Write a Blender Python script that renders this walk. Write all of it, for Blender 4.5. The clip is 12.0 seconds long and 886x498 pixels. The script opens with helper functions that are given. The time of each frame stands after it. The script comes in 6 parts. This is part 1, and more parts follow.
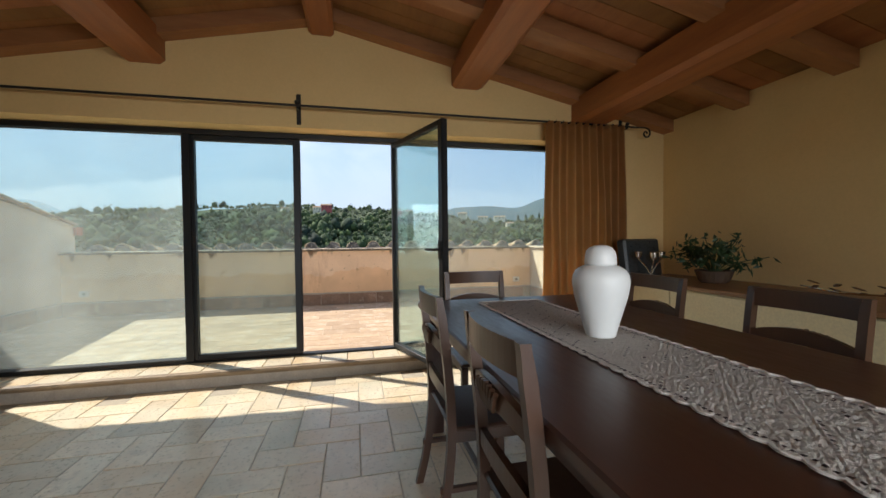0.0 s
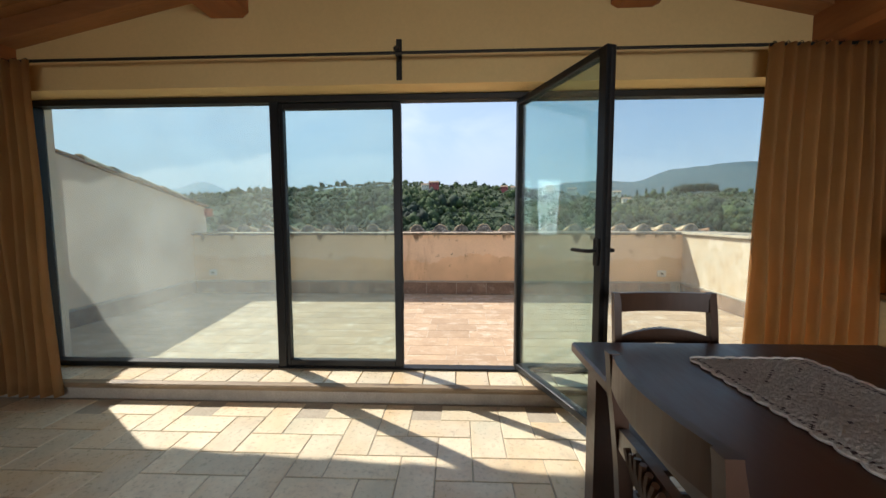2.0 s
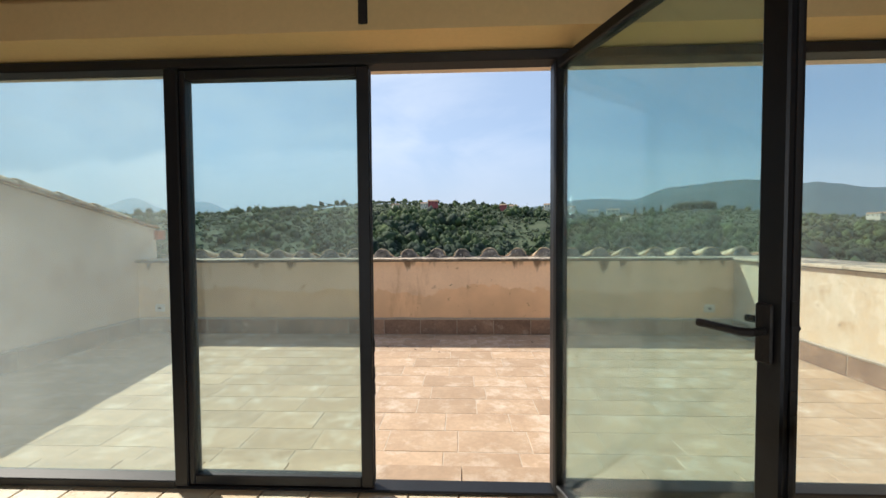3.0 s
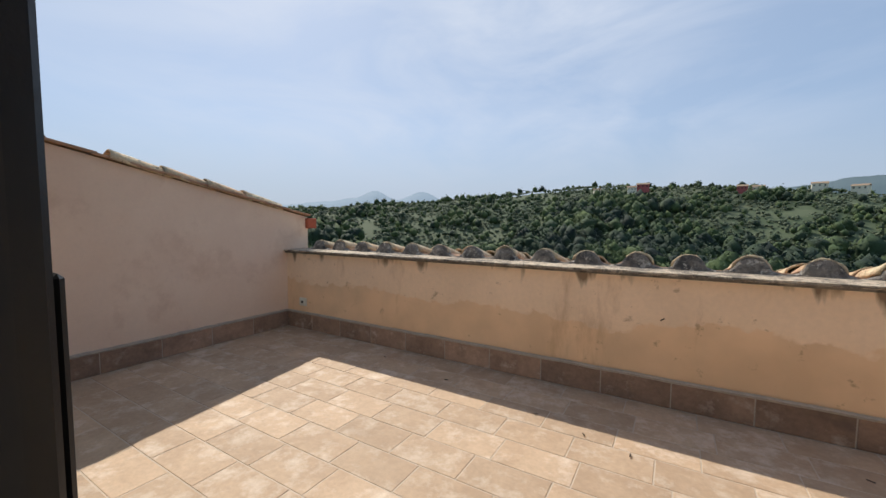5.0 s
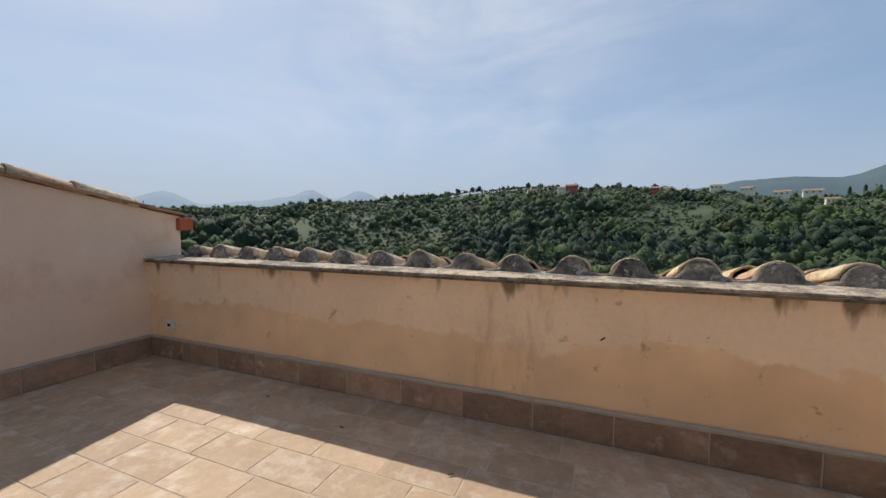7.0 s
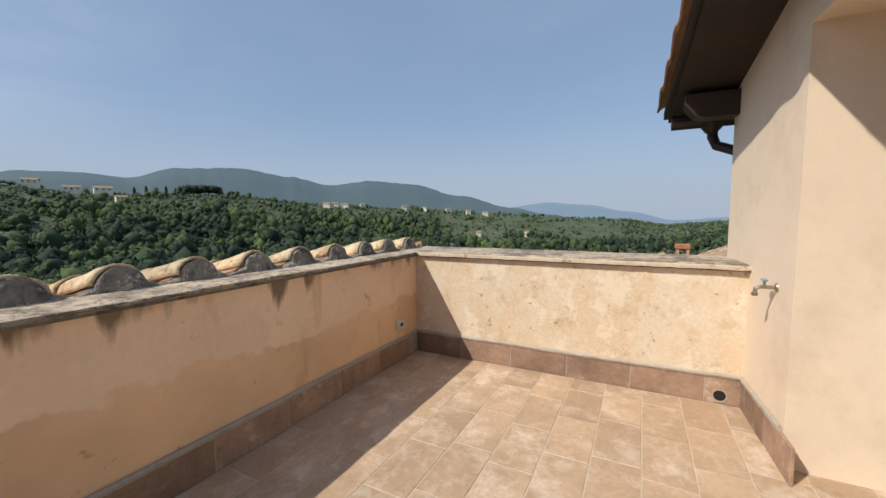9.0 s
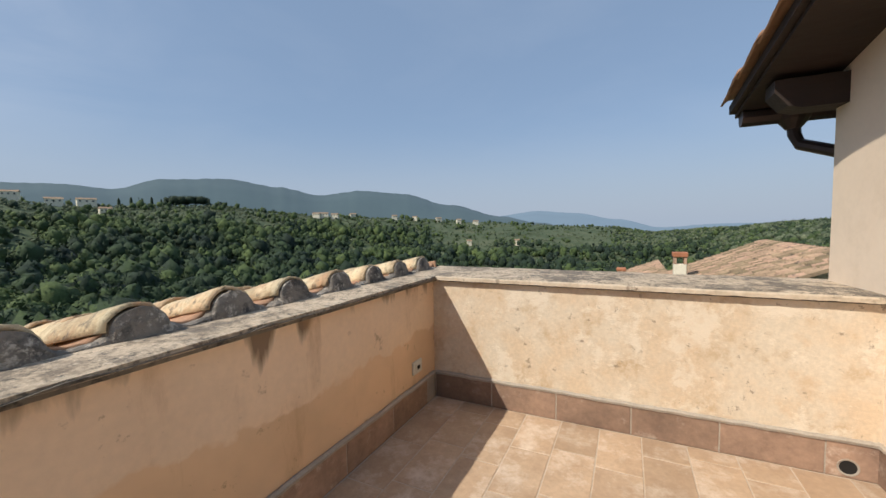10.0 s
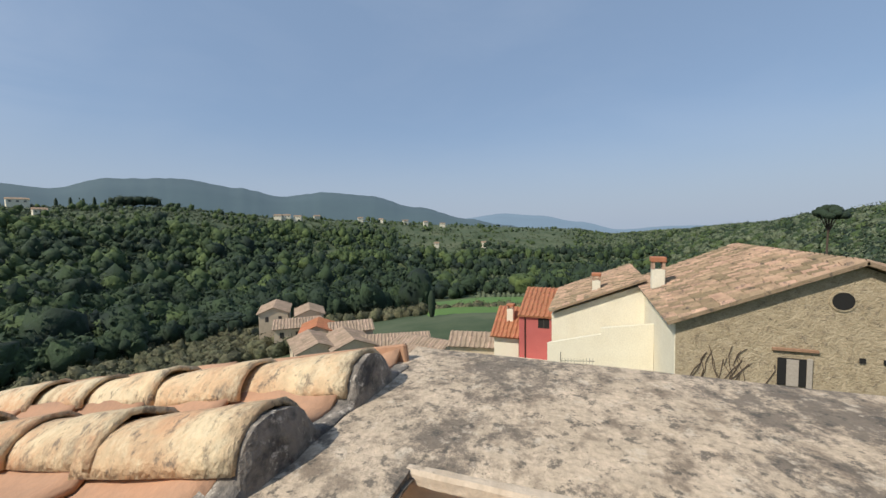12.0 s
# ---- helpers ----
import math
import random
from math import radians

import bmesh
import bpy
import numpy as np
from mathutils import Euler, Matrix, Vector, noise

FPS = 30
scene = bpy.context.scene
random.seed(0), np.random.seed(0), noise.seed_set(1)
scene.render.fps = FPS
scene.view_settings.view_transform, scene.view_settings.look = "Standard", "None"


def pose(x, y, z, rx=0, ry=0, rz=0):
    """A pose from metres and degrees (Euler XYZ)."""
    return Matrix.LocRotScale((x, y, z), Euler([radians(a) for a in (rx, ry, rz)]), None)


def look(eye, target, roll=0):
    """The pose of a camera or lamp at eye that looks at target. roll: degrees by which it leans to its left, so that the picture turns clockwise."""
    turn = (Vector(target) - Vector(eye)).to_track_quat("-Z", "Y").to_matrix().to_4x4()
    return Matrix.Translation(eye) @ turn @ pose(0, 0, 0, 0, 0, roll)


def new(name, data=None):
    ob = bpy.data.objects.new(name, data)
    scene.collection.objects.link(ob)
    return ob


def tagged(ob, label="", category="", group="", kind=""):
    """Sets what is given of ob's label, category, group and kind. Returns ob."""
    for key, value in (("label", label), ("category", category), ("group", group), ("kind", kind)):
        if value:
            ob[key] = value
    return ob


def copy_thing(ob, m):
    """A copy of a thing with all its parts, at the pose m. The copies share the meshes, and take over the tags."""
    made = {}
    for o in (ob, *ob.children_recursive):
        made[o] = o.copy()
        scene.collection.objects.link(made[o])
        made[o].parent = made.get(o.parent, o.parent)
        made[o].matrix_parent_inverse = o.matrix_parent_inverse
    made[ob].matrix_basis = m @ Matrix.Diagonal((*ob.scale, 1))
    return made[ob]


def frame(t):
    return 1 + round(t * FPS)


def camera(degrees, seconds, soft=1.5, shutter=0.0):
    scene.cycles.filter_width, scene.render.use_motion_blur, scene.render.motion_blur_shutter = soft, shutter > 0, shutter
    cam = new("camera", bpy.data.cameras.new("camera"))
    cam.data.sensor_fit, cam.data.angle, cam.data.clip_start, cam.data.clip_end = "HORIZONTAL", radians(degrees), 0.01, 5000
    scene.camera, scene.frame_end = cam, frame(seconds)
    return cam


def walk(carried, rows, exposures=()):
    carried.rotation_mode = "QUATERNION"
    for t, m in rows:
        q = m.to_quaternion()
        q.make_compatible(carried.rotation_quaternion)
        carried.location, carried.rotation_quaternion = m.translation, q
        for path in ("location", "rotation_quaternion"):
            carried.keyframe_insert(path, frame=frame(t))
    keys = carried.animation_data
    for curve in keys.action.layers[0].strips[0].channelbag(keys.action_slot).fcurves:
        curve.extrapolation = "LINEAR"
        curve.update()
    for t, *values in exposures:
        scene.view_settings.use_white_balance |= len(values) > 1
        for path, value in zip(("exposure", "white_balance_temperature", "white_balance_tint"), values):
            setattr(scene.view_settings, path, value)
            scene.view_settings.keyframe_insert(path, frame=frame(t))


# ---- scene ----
cam = camera(98.2, 12.0)
EXPOSURES = [(0.0, 0.62), (2.0, 0.55), (2.7, 0.48), (4.3, 0.02), (5.5, 0.03), (7.0, -0.1), (7.7, -0.08), (9.3, -0.12), (12.0, -0.14)]
PATH = [
    (0, (-0.416, -4.071, 1.254), (0.033, -2.123, 1.21), -0.6),
    (0.5, (-0.404, -4.027, 1.291), (0.079, -2.093, 1.127), -0.6),
    (1, (-0.357, -3.823, 1.292), (0.101, -1.886, 1.098), -0.6),
    (1.5, (-0.36, -3.507, 1.309), (-0.149, -1.528, 1.119), -0.4),
    (2, (-0.471, -3.088, 1.363), (-0.558, -1.096, 1.201), -0.2),
    (2.5, (-0.505, -2.544, 1.378), (-0.595, -0.548, 1.289), -0.4),
    (2.7, (-0.49, -2.307, 1.42), (-0.571, -0.31, 1.354), -0.4),
    (4.5, (-0.515, -0.455, 1.428), (-1.066, 1.464, 1.319), -0.5),
    (5, (-0.545, -0.108, 1.479), (-1.577, 1.601, 1.345), 0.3),
    (5.5, (-0.687, 0.124, 1.54), (-2.135, 1.493, 1.369), 0.8),
    (6, (-0.779, 0.184, 1.554), (-2.335, 1.429, 1.382), 0.8),
    (6.5, (-0.75, 0.321, 1.518), (-2.164, 1.726, 1.356), 0.5),
    (7, (-0.635, 0.662, 1.477), (-1.388, 2.51, 1.342), -0.1),
    (7.5, (-0.511, 0.82, 1.485), (-0.16, 2.786, 1.37), -0.6),
    (9.3, (-0.108, 1.233, 1.48), (1.694, 2.087, 1.316), -0.5),
    (9.5, (0.004, 1.308, 1.507), (1.803, 2.168, 1.354), -0.7),
    (10, (0.259, 1.706, 1.538), (2.056, 2.575, 1.415), -0.9),
    (10.5, (0.626, 2.052, 1.558), (2.443, 2.879, 1.442), -0.8),
    (11, (1.129, 2.323, 1.61), (2.962, 3.115, 1.491), -0.8),
    (11.5, (1.702, 2.579, 1.625), (3.542, 3.353, 1.506), -1.0),
    (12, (2.321, 2.764, 1.636), (4.186, 3.475, 1.522), -0.9),
]
walk(cam, [(t, look(eye, target, roll)) for t, eye, target, roll in PATH], EXPOSURES)

SUN_AZ, SUN_EL = -55.6, 44.2

world = bpy.data.worlds.new("world")
scene.world = world
world.use_nodes = True
nt = world.node_tree
sky = nt.nodes.new("ShaderNodeTexSky")
sky.sky_type, sky.sun_disc = "NISHITA", False
sky.sun_elevation, sky.sun_rotation = radians(SUN_EL), radians(SUN_AZ)
sky.air_density, sky.dust_density, sky.altitude = 1.0, 0.9, 300
# thin high cloud drawn over the clear sky
tc = nt.nodes.new("ShaderNodeTexCoord")
mp = nt.nodes.new("ShaderNodeMapping")
mp.inputs["Scale"].default_value = (1.3, 1.3, 3.4)
mp.inputs["Rotation"].default_value = (0.3, 0.2, 0.5)
cn = nt.nodes.new("ShaderNodeTexNoise")
cn.inputs["Scale"].default_value, cn.inputs["Detail"].default_value = 1.7, 7
cn.inputs["Roughness"].default_value, cn.inputs["Distortion"].default_value = 0.56, 0.5
cr = nt.nodes.new("ShaderNodeValToRGB")
cr.color_ramp.elements[0].position, cr.color_ramp.elements[1].position = 0.42, 0.66
cr.color_ramp.elements[1].color = (0.85, 0.85, 0.85, 1)
cr.color_ramp.elements[0].color = (0.3, 0.3, 0.3, 1)
mx = nt.nodes.new("ShaderNodeMixRGB")
mx.inputs[2].default_value = (6.0, 6.6, 7.7, 1)
nt.links.new(tc.outputs["Generated"], mp.inputs[0])
nt.links.new(mp.outputs[0], cn.inputs["Vector"])
nt.links.new(cn.outputs["Fac"], cr.inputs[0])
dt = nt.nodes.new("ShaderNodeVectorMath")
dt.operation = "DOT_PRODUCT"
dt.inputs[1].default_value = (-0.45, 0.72, 0.53)
nt.links.new(tc.outputs["Generated"], dt.inputs[0])
cm = nt.nodes.new("ShaderNodeMapRange")
cm.inputs[1].default_value, cm.inputs[2].default_value, cm.inputs[3].default_value = 0.55, 1.0, 0.12
nt.links.new(dt.outputs["Value"], cm.inputs[0])
ml = nt.nodes.new("ShaderNodeMath")
ml.operation = "MULTIPLY"
nt.links.new(cr.outputs[0], ml.inputs[0])
nt.links.new(cm.outputs[0], ml.inputs[1])
nt.links.new(ml.outputs[0], mx.inputs[0])
veil = nt.nodes.new("ShaderNodeMixRGB")
veil.inputs[0].default_value, veil.inputs[2].default_value = 0.55, (2.9, 4.25, 6.4, 1)
nt.links.new(sky.outputs[0], veil.inputs[1])
nt.links.new(veil.outputs[0], mx.inputs[1])
# haze low over the horizon
sz = nt.nodes.new("ShaderNodeSeparateXYZ")
nt.links.new(tc.outputs["Generated"], sz.inputs[0])
hz = nt.nodes.new("ShaderNodeMapRange")
hz.interpolation_type = "SMOOTHSTEP"
hz.inputs[1].default_value, hz.inputs[2].default_value = 0.0, 0.26
hz.inputs[3].default_value, hz.inputs[4].default_value = 0.85, 0.0
nt.links.new(sz.outputs[2], hz.inputs[0])
hx = nt.nodes.new("ShaderNodeMixRGB")
hx.inputs[2].default_value = (3.9, 4.6, 5.7, 1)
nt.links.new(hz.outputs[0], hx.inputs[0])
nt.links.new(mx.outputs[0], hx.inputs[1])
nt.links.new(hx.outputs[0], nt.nodes["Background"].inputs[0])
nt.nodes["Background"].inputs[1].default_value = 0.112

sun = new("sun", bpy.data.lights.new("sun", "SUN"))
sun.data.energy, sun.data.angle, sun.data.color = 4.5, radians(0.6), (1.0, 0.93, 0.82)
sun.matrix_world = look((-8.47, 5.8, 10.0), (0, 0, 0))

# daylight of the room's second window, in the wall behind
back = new("window_daylight", bpy.data.lights.new("window_daylight", "AREA"))
back.data.shape, back.data.size, back.data.size_y = "RECTANGLE", 3.0, 1.5
back.data.spread = radians(88)
back.data.energy, back.data.color = 36, (0.92, 0.96, 1.0)
back.matrix_world = look((0.6, -7.25, 1.6), (0.1, -3.0, 0.0))


# ---- materials ----
def mat(name, a, b, scale=6.0, rough=0.7, bump=0.3, fine=60.0, stretch=(1, 1, 1), metal=0.0, vary=0.0, lo=0.32, hi=0.68,
        spots=None, spot_scale=9.0, spot_at=(0.55, 0.66), island=0.0, depth=0.01, grain=(0.88, 1.09)):
    """Two-scale noise between colours a and b, fine relief, optional dark spots and a tint for each object."""
    m = bpy.data.materials.new(name)
    m.use_nodes = True
    t = m.node_tree
    p = t.nodes["Principled BSDF"]
    co = t.nodes.new("ShaderNodeTexCoord")
    mp = t.nodes.new("ShaderNodeMapping")
    mp.inputs["Scale"].default_value = stretch
    t.links.new(co.outputs["Object"], mp.inputs[0])
    oi = t.nodes.new("ShaderNodeObjectInfo")
    off = t.nodes.new("ShaderNodeVectorMath")
    off.operation = "MULTIPLY_ADD"
    sep = t.nodes.new("ShaderNodeCombineXYZ")
    for k in range(3):
        t.links.new(oi.outputs["Random"], sep.inputs[k])
    off.inputs[1].default_value = (37, 23, 11) if vary else (0, 0, 0)
    t.links.new(sep.outputs[0], off.inputs[0])
    t.links.new(mp.outputs[0], off.inputs[2])

    def noise_tex(sc, detail, r=0.6):
        n = t.nodes.new("ShaderNodeTexNoise")
        n.inputs["Scale"].default_value, n.inputs["Detail"].default_value, n.inputs["Roughness"].default_value = sc, detail, r
        t.links.new(off.outputs[0], n.inputs["Vector"])
        return n

    def ramp(src, x, y, ca, cb):
        r = t.nodes.new("ShaderNodeValToRGB")
        r.color_ramp.elements[0].position, r.color_ramp.elements[1].position = x, y
        r.color_ramp.elements[0].color, r.color_ramp.elements[1].color = (*ca, 1), (*cb, 1)
        t.links.new(src, r.inputs[0])
        return r

    big, small = noise_tex(scale, 5), noise_tex(fine, 4)
    col = ramp(big.outputs["Fac"], lo, hi, a, b).outputs[0]
    fine_col = ramp(small.outputs["Fac"], 0.25, 0.75, (grain[0],) * 3, (grain[1],) * 3)
    mul = t.nodes.new("ShaderNodeMixRGB")
    mul.blend_type = "MULTIPLY"
    mul.inputs[0].default_value = 1
    t.links.new(col, mul.inputs[1])
    t.links.new(fine_col.outputs[0], mul.inputs[2])
    col = mul.outputs[0]
    if spots:
        sn = noise_tex(spot_scale, 8, 0.72)
        sr = ramp(sn.outputs["Fac"], spot_at[0], spot_at[1], (0, 0, 0), (1, 1, 1))
        sm = t.nodes.new("ShaderNodeMixRGB")
        t.links.new(sr.outputs[0], sm.inputs[0])
        t.links.new(col, sm.inputs[1])
        sm.inputs[2].default_value = (*spots, 1)
        col = sm.outputs[0]
    if vary or island:
        hsv = t.nodes.new("ShaderNodeHueSaturation")
        mr = t.nodes.new("ShaderNodeMapRange")
        w = vary or island
        mr.inputs[3].default_value, mr.inputs[4].default_value = 1 - w, 1 + w
        if vary:
            t.links.new(oi.outputs["Random"], mr.inputs[0])
        else:
            ge = t.nodes.new("ShaderNodeNewGeometry")
            t.links.new(ge.outputs["Random Per Island"], mr.inputs[0])
            hm = t.nodes.new("ShaderNodeMapRange")
            hm.inputs[3].default_value, hm.inputs[4].default_value = 0.5 + 0.045 * w, 0.5 - 0.05 * w
            t.links.new(ge.outputs["Random Per Island"], hm.inputs[0])
            t.links.new(hm.outputs[0], hsv.inputs["Hue"])
        t.links.new(mr.outputs[0], hsv.inputs["Value"])
        t.links.new(col, hsv.inputs["Color"])
        col = hsv.outputs[0]
    t.links.new(col, p.inputs["Base Color"])
    rr = t.nodes.new("ShaderNodeMapRange")
    rr.inputs[3].default_value, rr.inputs[4].default_value = max(0.03, rough - 0.12), min(1, rough + 0.12)
    t.links.new(small.outputs["Fac"], rr.inputs[0])
    t.links.new(rr.outputs[0], p.inputs["Roughness"])
    p.inputs["Metallic"].default_value = metal
    if bump:
        bu = t.nodes.new("ShaderNodeBump")
        bu.inputs["Strength"].default_value, bu.inputs["Distance"].default_value = bump, depth
        ad = t.nodes.new("ShaderNodeMath")
        t.links.new(big.outputs["Fac"], ad.inputs[0])
        t.links.new(small.outputs["Fac"], ad.inputs[1])
        t.links.new(ad.outputs[0], bu.inputs["Height"])
        t.links.new(bu.outputs[0], p.inputs["Normal"])
    return m


def damp_plaster(name, dry, damp, height):
    """Old lime plaster with a damp lower zone whose upper border wanders round a height."""
    m = mat(name, dry, tuple(c * 0.88 for c in dry), 1.3, 0.9, 0.08, 30, spots=tuple(c * 0.78 for c in dry), spot_scale=1.8, spot_at=(0.58, 0.8), grain=(0.95, 1.04))
    t = m.node_tree
    p = t.nodes["Principled BSDF"]
    src = p.inputs["Base Color"].links[0].from_socket
    co = t.nodes.new("ShaderNodeTexCoord")
    sx = t.nodes.new("ShaderNodeSeparateXYZ")
    t.links.new(co.outputs["Object"], sx.inputs[0])
    total = sx.outputs[2]
    for sc, amp in ((0.9, 0.34), (8.0, 0.2)):
        n = t.nodes.new("ShaderNodeTexNoise")
        n.inputs["Scale"].default_value, n.inputs["Detail"].default_value = sc, 5
        t.links.new(co.outputs["Object"], n.inputs["Vector"])
        ma = t.nodes.new("ShaderNodeMath")
        ma.operation = "MULTIPLY_ADD"
        ma.inputs[1].default_value = amp
        t.links.new(n.outputs["Fac"], ma.inputs[0])
        t.links.new(total, ma.inputs[2])
        total = ma.outputs[0]
    r = t.nodes.new("ShaderNodeMapRange")
    r.inputs[1].default_value, r.inputs[2].default_value = height + 0.255, height + 0.28
    r.inputs[3].default_value, r.inputs[4].default_value = 1, 0
    t.links.new(total, r.inputs[0])
    pn = t.nodes.new("ShaderNodeTexNoise")
    pn.inputs["Scale"].default_value, pn.inputs["Detail"].default_value = 2.4, 11
    t.links.new(co.outputs["Object"], pn.inputs["Vector"])
    pr = t.nodes.new("ShaderNodeValToRGB")
    pr.color_ramp.elements[0].position, pr.color_ramp.elements[1].position = 0.36, 0.64
    pr.color_ramp.elements[0].color = (*[c * 0.9 for c in damp], 1)
    pr.color_ramp.elements[1].color = (*[c * 1.06 for c in damp], 1)
    t.links.new(pn.outputs["Fac"], pr.inputs[0])
    mi = t.nodes.new("ShaderNodeMixRGB")
    t.links.new(r.outputs[0], mi.inputs[0])
    t.links.new(src, mi.inputs[1])
    t.links.new(pr.outputs[0], mi.inputs[2])
    # dark runs of dirt from the coping
    sm = t.nodes.new("ShaderNodeMapping")
    sm.inputs["Scale"].default_value = (4.5, 1, 0.8)
    t.links.new(co.outputs["Object"], sm.inputs[0])
    dn = t.nodes.new("ShaderNodeTexNoise")
    dn.inputs["Scale"].default_value, dn.inputs["Detail"].default_value = 1.0, 6
    t.links.new(sm.outputs[0], dn.inputs["Vector"])
    top = t.nodes.new("ShaderNodeMapRange")
    top.inputs[1].default_value, top.inputs[2].default_value, top.inputs[3].default_value, top.inputs[4].default_value = 0.75, 1.08, -0.16, 0.14
    t.links.new(sx.outputs[2], top.inputs[0])
    ds = t.nodes.new("ShaderNodeMath")
    t.links.new(dn.outputs["Fac"], ds.inputs[0])
    t.links.new(top.outputs[0], ds.inputs[1])
    dr = t.nodes.new("ShaderNodeMapRange")
    dr.inputs[1].default_value, dr.inputs[2].default_value, dr.inputs[4].default_value = 0.66, 0.74, 0.85
    t.links.new(ds.outputs[0], dr.inputs[0])
    md = t.nodes.new("ShaderNodeMixRGB")
    t.links.new(dr.outputs[0], md.inputs[0])
    t.links.new(mi.outputs[0], md.inputs[1])
    md.inputs[2].default_value = (0.14, 0.09, 0.055, 1)
    t.links.new(md.outputs[0], p.inputs["Base Color"])
    return m


M = {}
M["front_plaster"] = damp_plaster("front_plaster", (0.90, 0.67, 0.46), (0.80, 0.545, 0.33), 0.72)
M["right_plaster"] = mat("right_plaster", (0.68, 0.53, 0.37), (0.70, 0.59, 0.45), 3.4, 0.9, 0.2, 50, lo=0.4, hi=0.6, spots=(0.50, 0.34, 0.185), spot_scale=4.5, spot_at=(0.54, 0.74))
M["left_plaster"] = mat("left_plaster", (0.82, 0.64, 0.49), (0.76, 0.57, 0.43), 1.6, 0.9, 0.03, 30, spots=(0.66, 0.47, 0.34), spot_scale=1.4, spot_at=(0.54, 0.7), grain=(0.97, 1.02))
M["facade_plaster"] = mat("facade_plaster", (0.80, 0.66, 0.51), (0.74, 0.60, 0.46), 1.3, 0.9, 0.03, 25, spots=(0.64, 0.51, 0.38), spot_scale=1.4, spot_at=(0.56, 0.76), grain=(0.97, 1.02))
M["room_plaster"] = mat("room_plaster", (0.76, 0.55, 0.26), (0.72, 0.51, 0.23), 1.2, 0.85, 0.0, 45, grain=(0.96, 1.03))
M["capstone"] = mat("capstone", (0.64, 0.51, 0.37), (0.50, 0.40, 0.285), 7, 0.95, 0.5, 60, spots=(0.25, 0.195, 0.14), spot_scale=8, spot_at=(0.50, 0.62), grain=(0.7, 1.2))
M["cap_lip"] = mat("cap_lip", (0.66, 0.55, 0.42), (0.54, 0.43, 0.31), 8, 0.9, 0.5, 40, spots=(0.24, 0.19, 0.14), spot_scale=7, spot_at=(0.58, 0.66), grain=(0.8, 1.12))
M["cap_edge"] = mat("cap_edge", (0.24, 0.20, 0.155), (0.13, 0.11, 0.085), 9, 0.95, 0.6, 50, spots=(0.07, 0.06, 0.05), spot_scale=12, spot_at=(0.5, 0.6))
M["terrace_tile"] = mat("terrace_tile", (0.54, 0.385, 0.255), (0.45, 0.31, 0.20), 4, 0.75, 0.2, 35, vary=0.11, spots=(0.70, 0.58, 0.46), spot_scale=5, spot_at=(0.5, 0.72))
M["skirt_tile"] = mat("skirt_tile", (0.40, 0.26, 0.18), (0.24, 0.155, 0.11), 4.5, 0.75, 0.25, 30, vary=0.24, spots=(0.56, 0.45, 0.36), spot_scale=6, spot_at=(0.56, 0.74), grain=(0.82, 1.14))
M["joint"] = mat("joint", (0.60, 0.49, 0.38), (0.50, 0.40, 0.30), 6, 0.95, 0.3, 60)
M["mortar"] = mat("mortar", (0.46, 0.40, 0.33), (0.38, 0.33, 0.27), 9, 0.95, 0.5, 70)
M["dark_mortar"] = mat("dark_mortar", (0.30, 0.26, 0.215), (0.18, 0.16, 0.135), 12, 0.95, 0.9, 60, spots=(0.07, 0.065, 0.06), spot_scale=9, spot_at=(0.45, 0.6))
M["coppo"] = mat("coppo", (0.64, 0.50, 0.31), (0.50, 0.34, 0.20), 5, 0.95, 1.0, 40, vary=0.2, lo=0.4, hi=0.6, spots=(0.20, 0.16, 0.11), spot_scale=7, spot_at=(0.54, 0.68), grain=(0.75, 1.2))
M["pan_tile"] = mat("pan_tile", (0.46, 0.26, 0.155), (0.40, 0.24, 0.15), 5, 0.9, 0.4, 45, vary=0.15)
M["verge_tile"] = mat("verge_tile", (0.42, 0.25, 0.15), (0.30, 0.17, 0.10), 6, 0.9, 0.5, 45, vary=0.2)
M["red_trim"] = mat("red_trim", (0.42, 0.10, 0.05), (0.34, 0.09, 0.05), 6, 0.8, 0.2, 45)
M["cotto"] = mat("cotto", (0.74, 0.66, 0.50), (0.66, 0.54, 0.39), 5, 0.30, 0.25, 40, vary=0.13, depth=0.004)
M["grout"] = mat("grout", (0.46, 0.41, 0.33), (0.40, 0.35, 0.28), 9, 0.9, 0.3, 60)
M["beam"] = mat("beam", (0.40, 0.145, 0.045), (0.27, 0.09, 0.03), 5, 0.5, 0.3, 50, stretch=(1, 0.12, 1))
M["rafter"] = mat("rafter", (0.38, 0.17, 0.065), (0.27, 0.11, 0.04), 6, 0.55, 0.3, 50, stretch=(0.15, 1, 1))
M["boards"] = mat("boards", (0.34, 0.15, 0.05), (0.23, 0.09, 0.03), 4, 0.6, 0.2, 45, stretch=(1, 0.25, 1), island=0.2)
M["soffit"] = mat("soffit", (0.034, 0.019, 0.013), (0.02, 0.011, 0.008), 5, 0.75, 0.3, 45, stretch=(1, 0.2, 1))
M["frame"] = mat("frame", (0.016, 0.017, 0.019), (0.011, 0.012, 0.014), 8, 0.45, 0.05, 80, metal=0.3)
M["seal"] = mat("seal", (0.012, 0.012, 0.013), (0.016, 0.016, 0.017), 8, 0.7, 0.0, 80)
M["iron"] = mat("iron", (0.022, 0.02, 0.018), (0.03, 0.026, 0.022), 30, 0.55, 0.3, 80, metal=0.5)
M["darkwood"] = mat("darkwood", (0.075, 0.031, 0.02), (0.052, 0.021, 0.014), 4, 0.34, 0.1, 60, stretch=(1, 0.15, 1), depth=0.002)
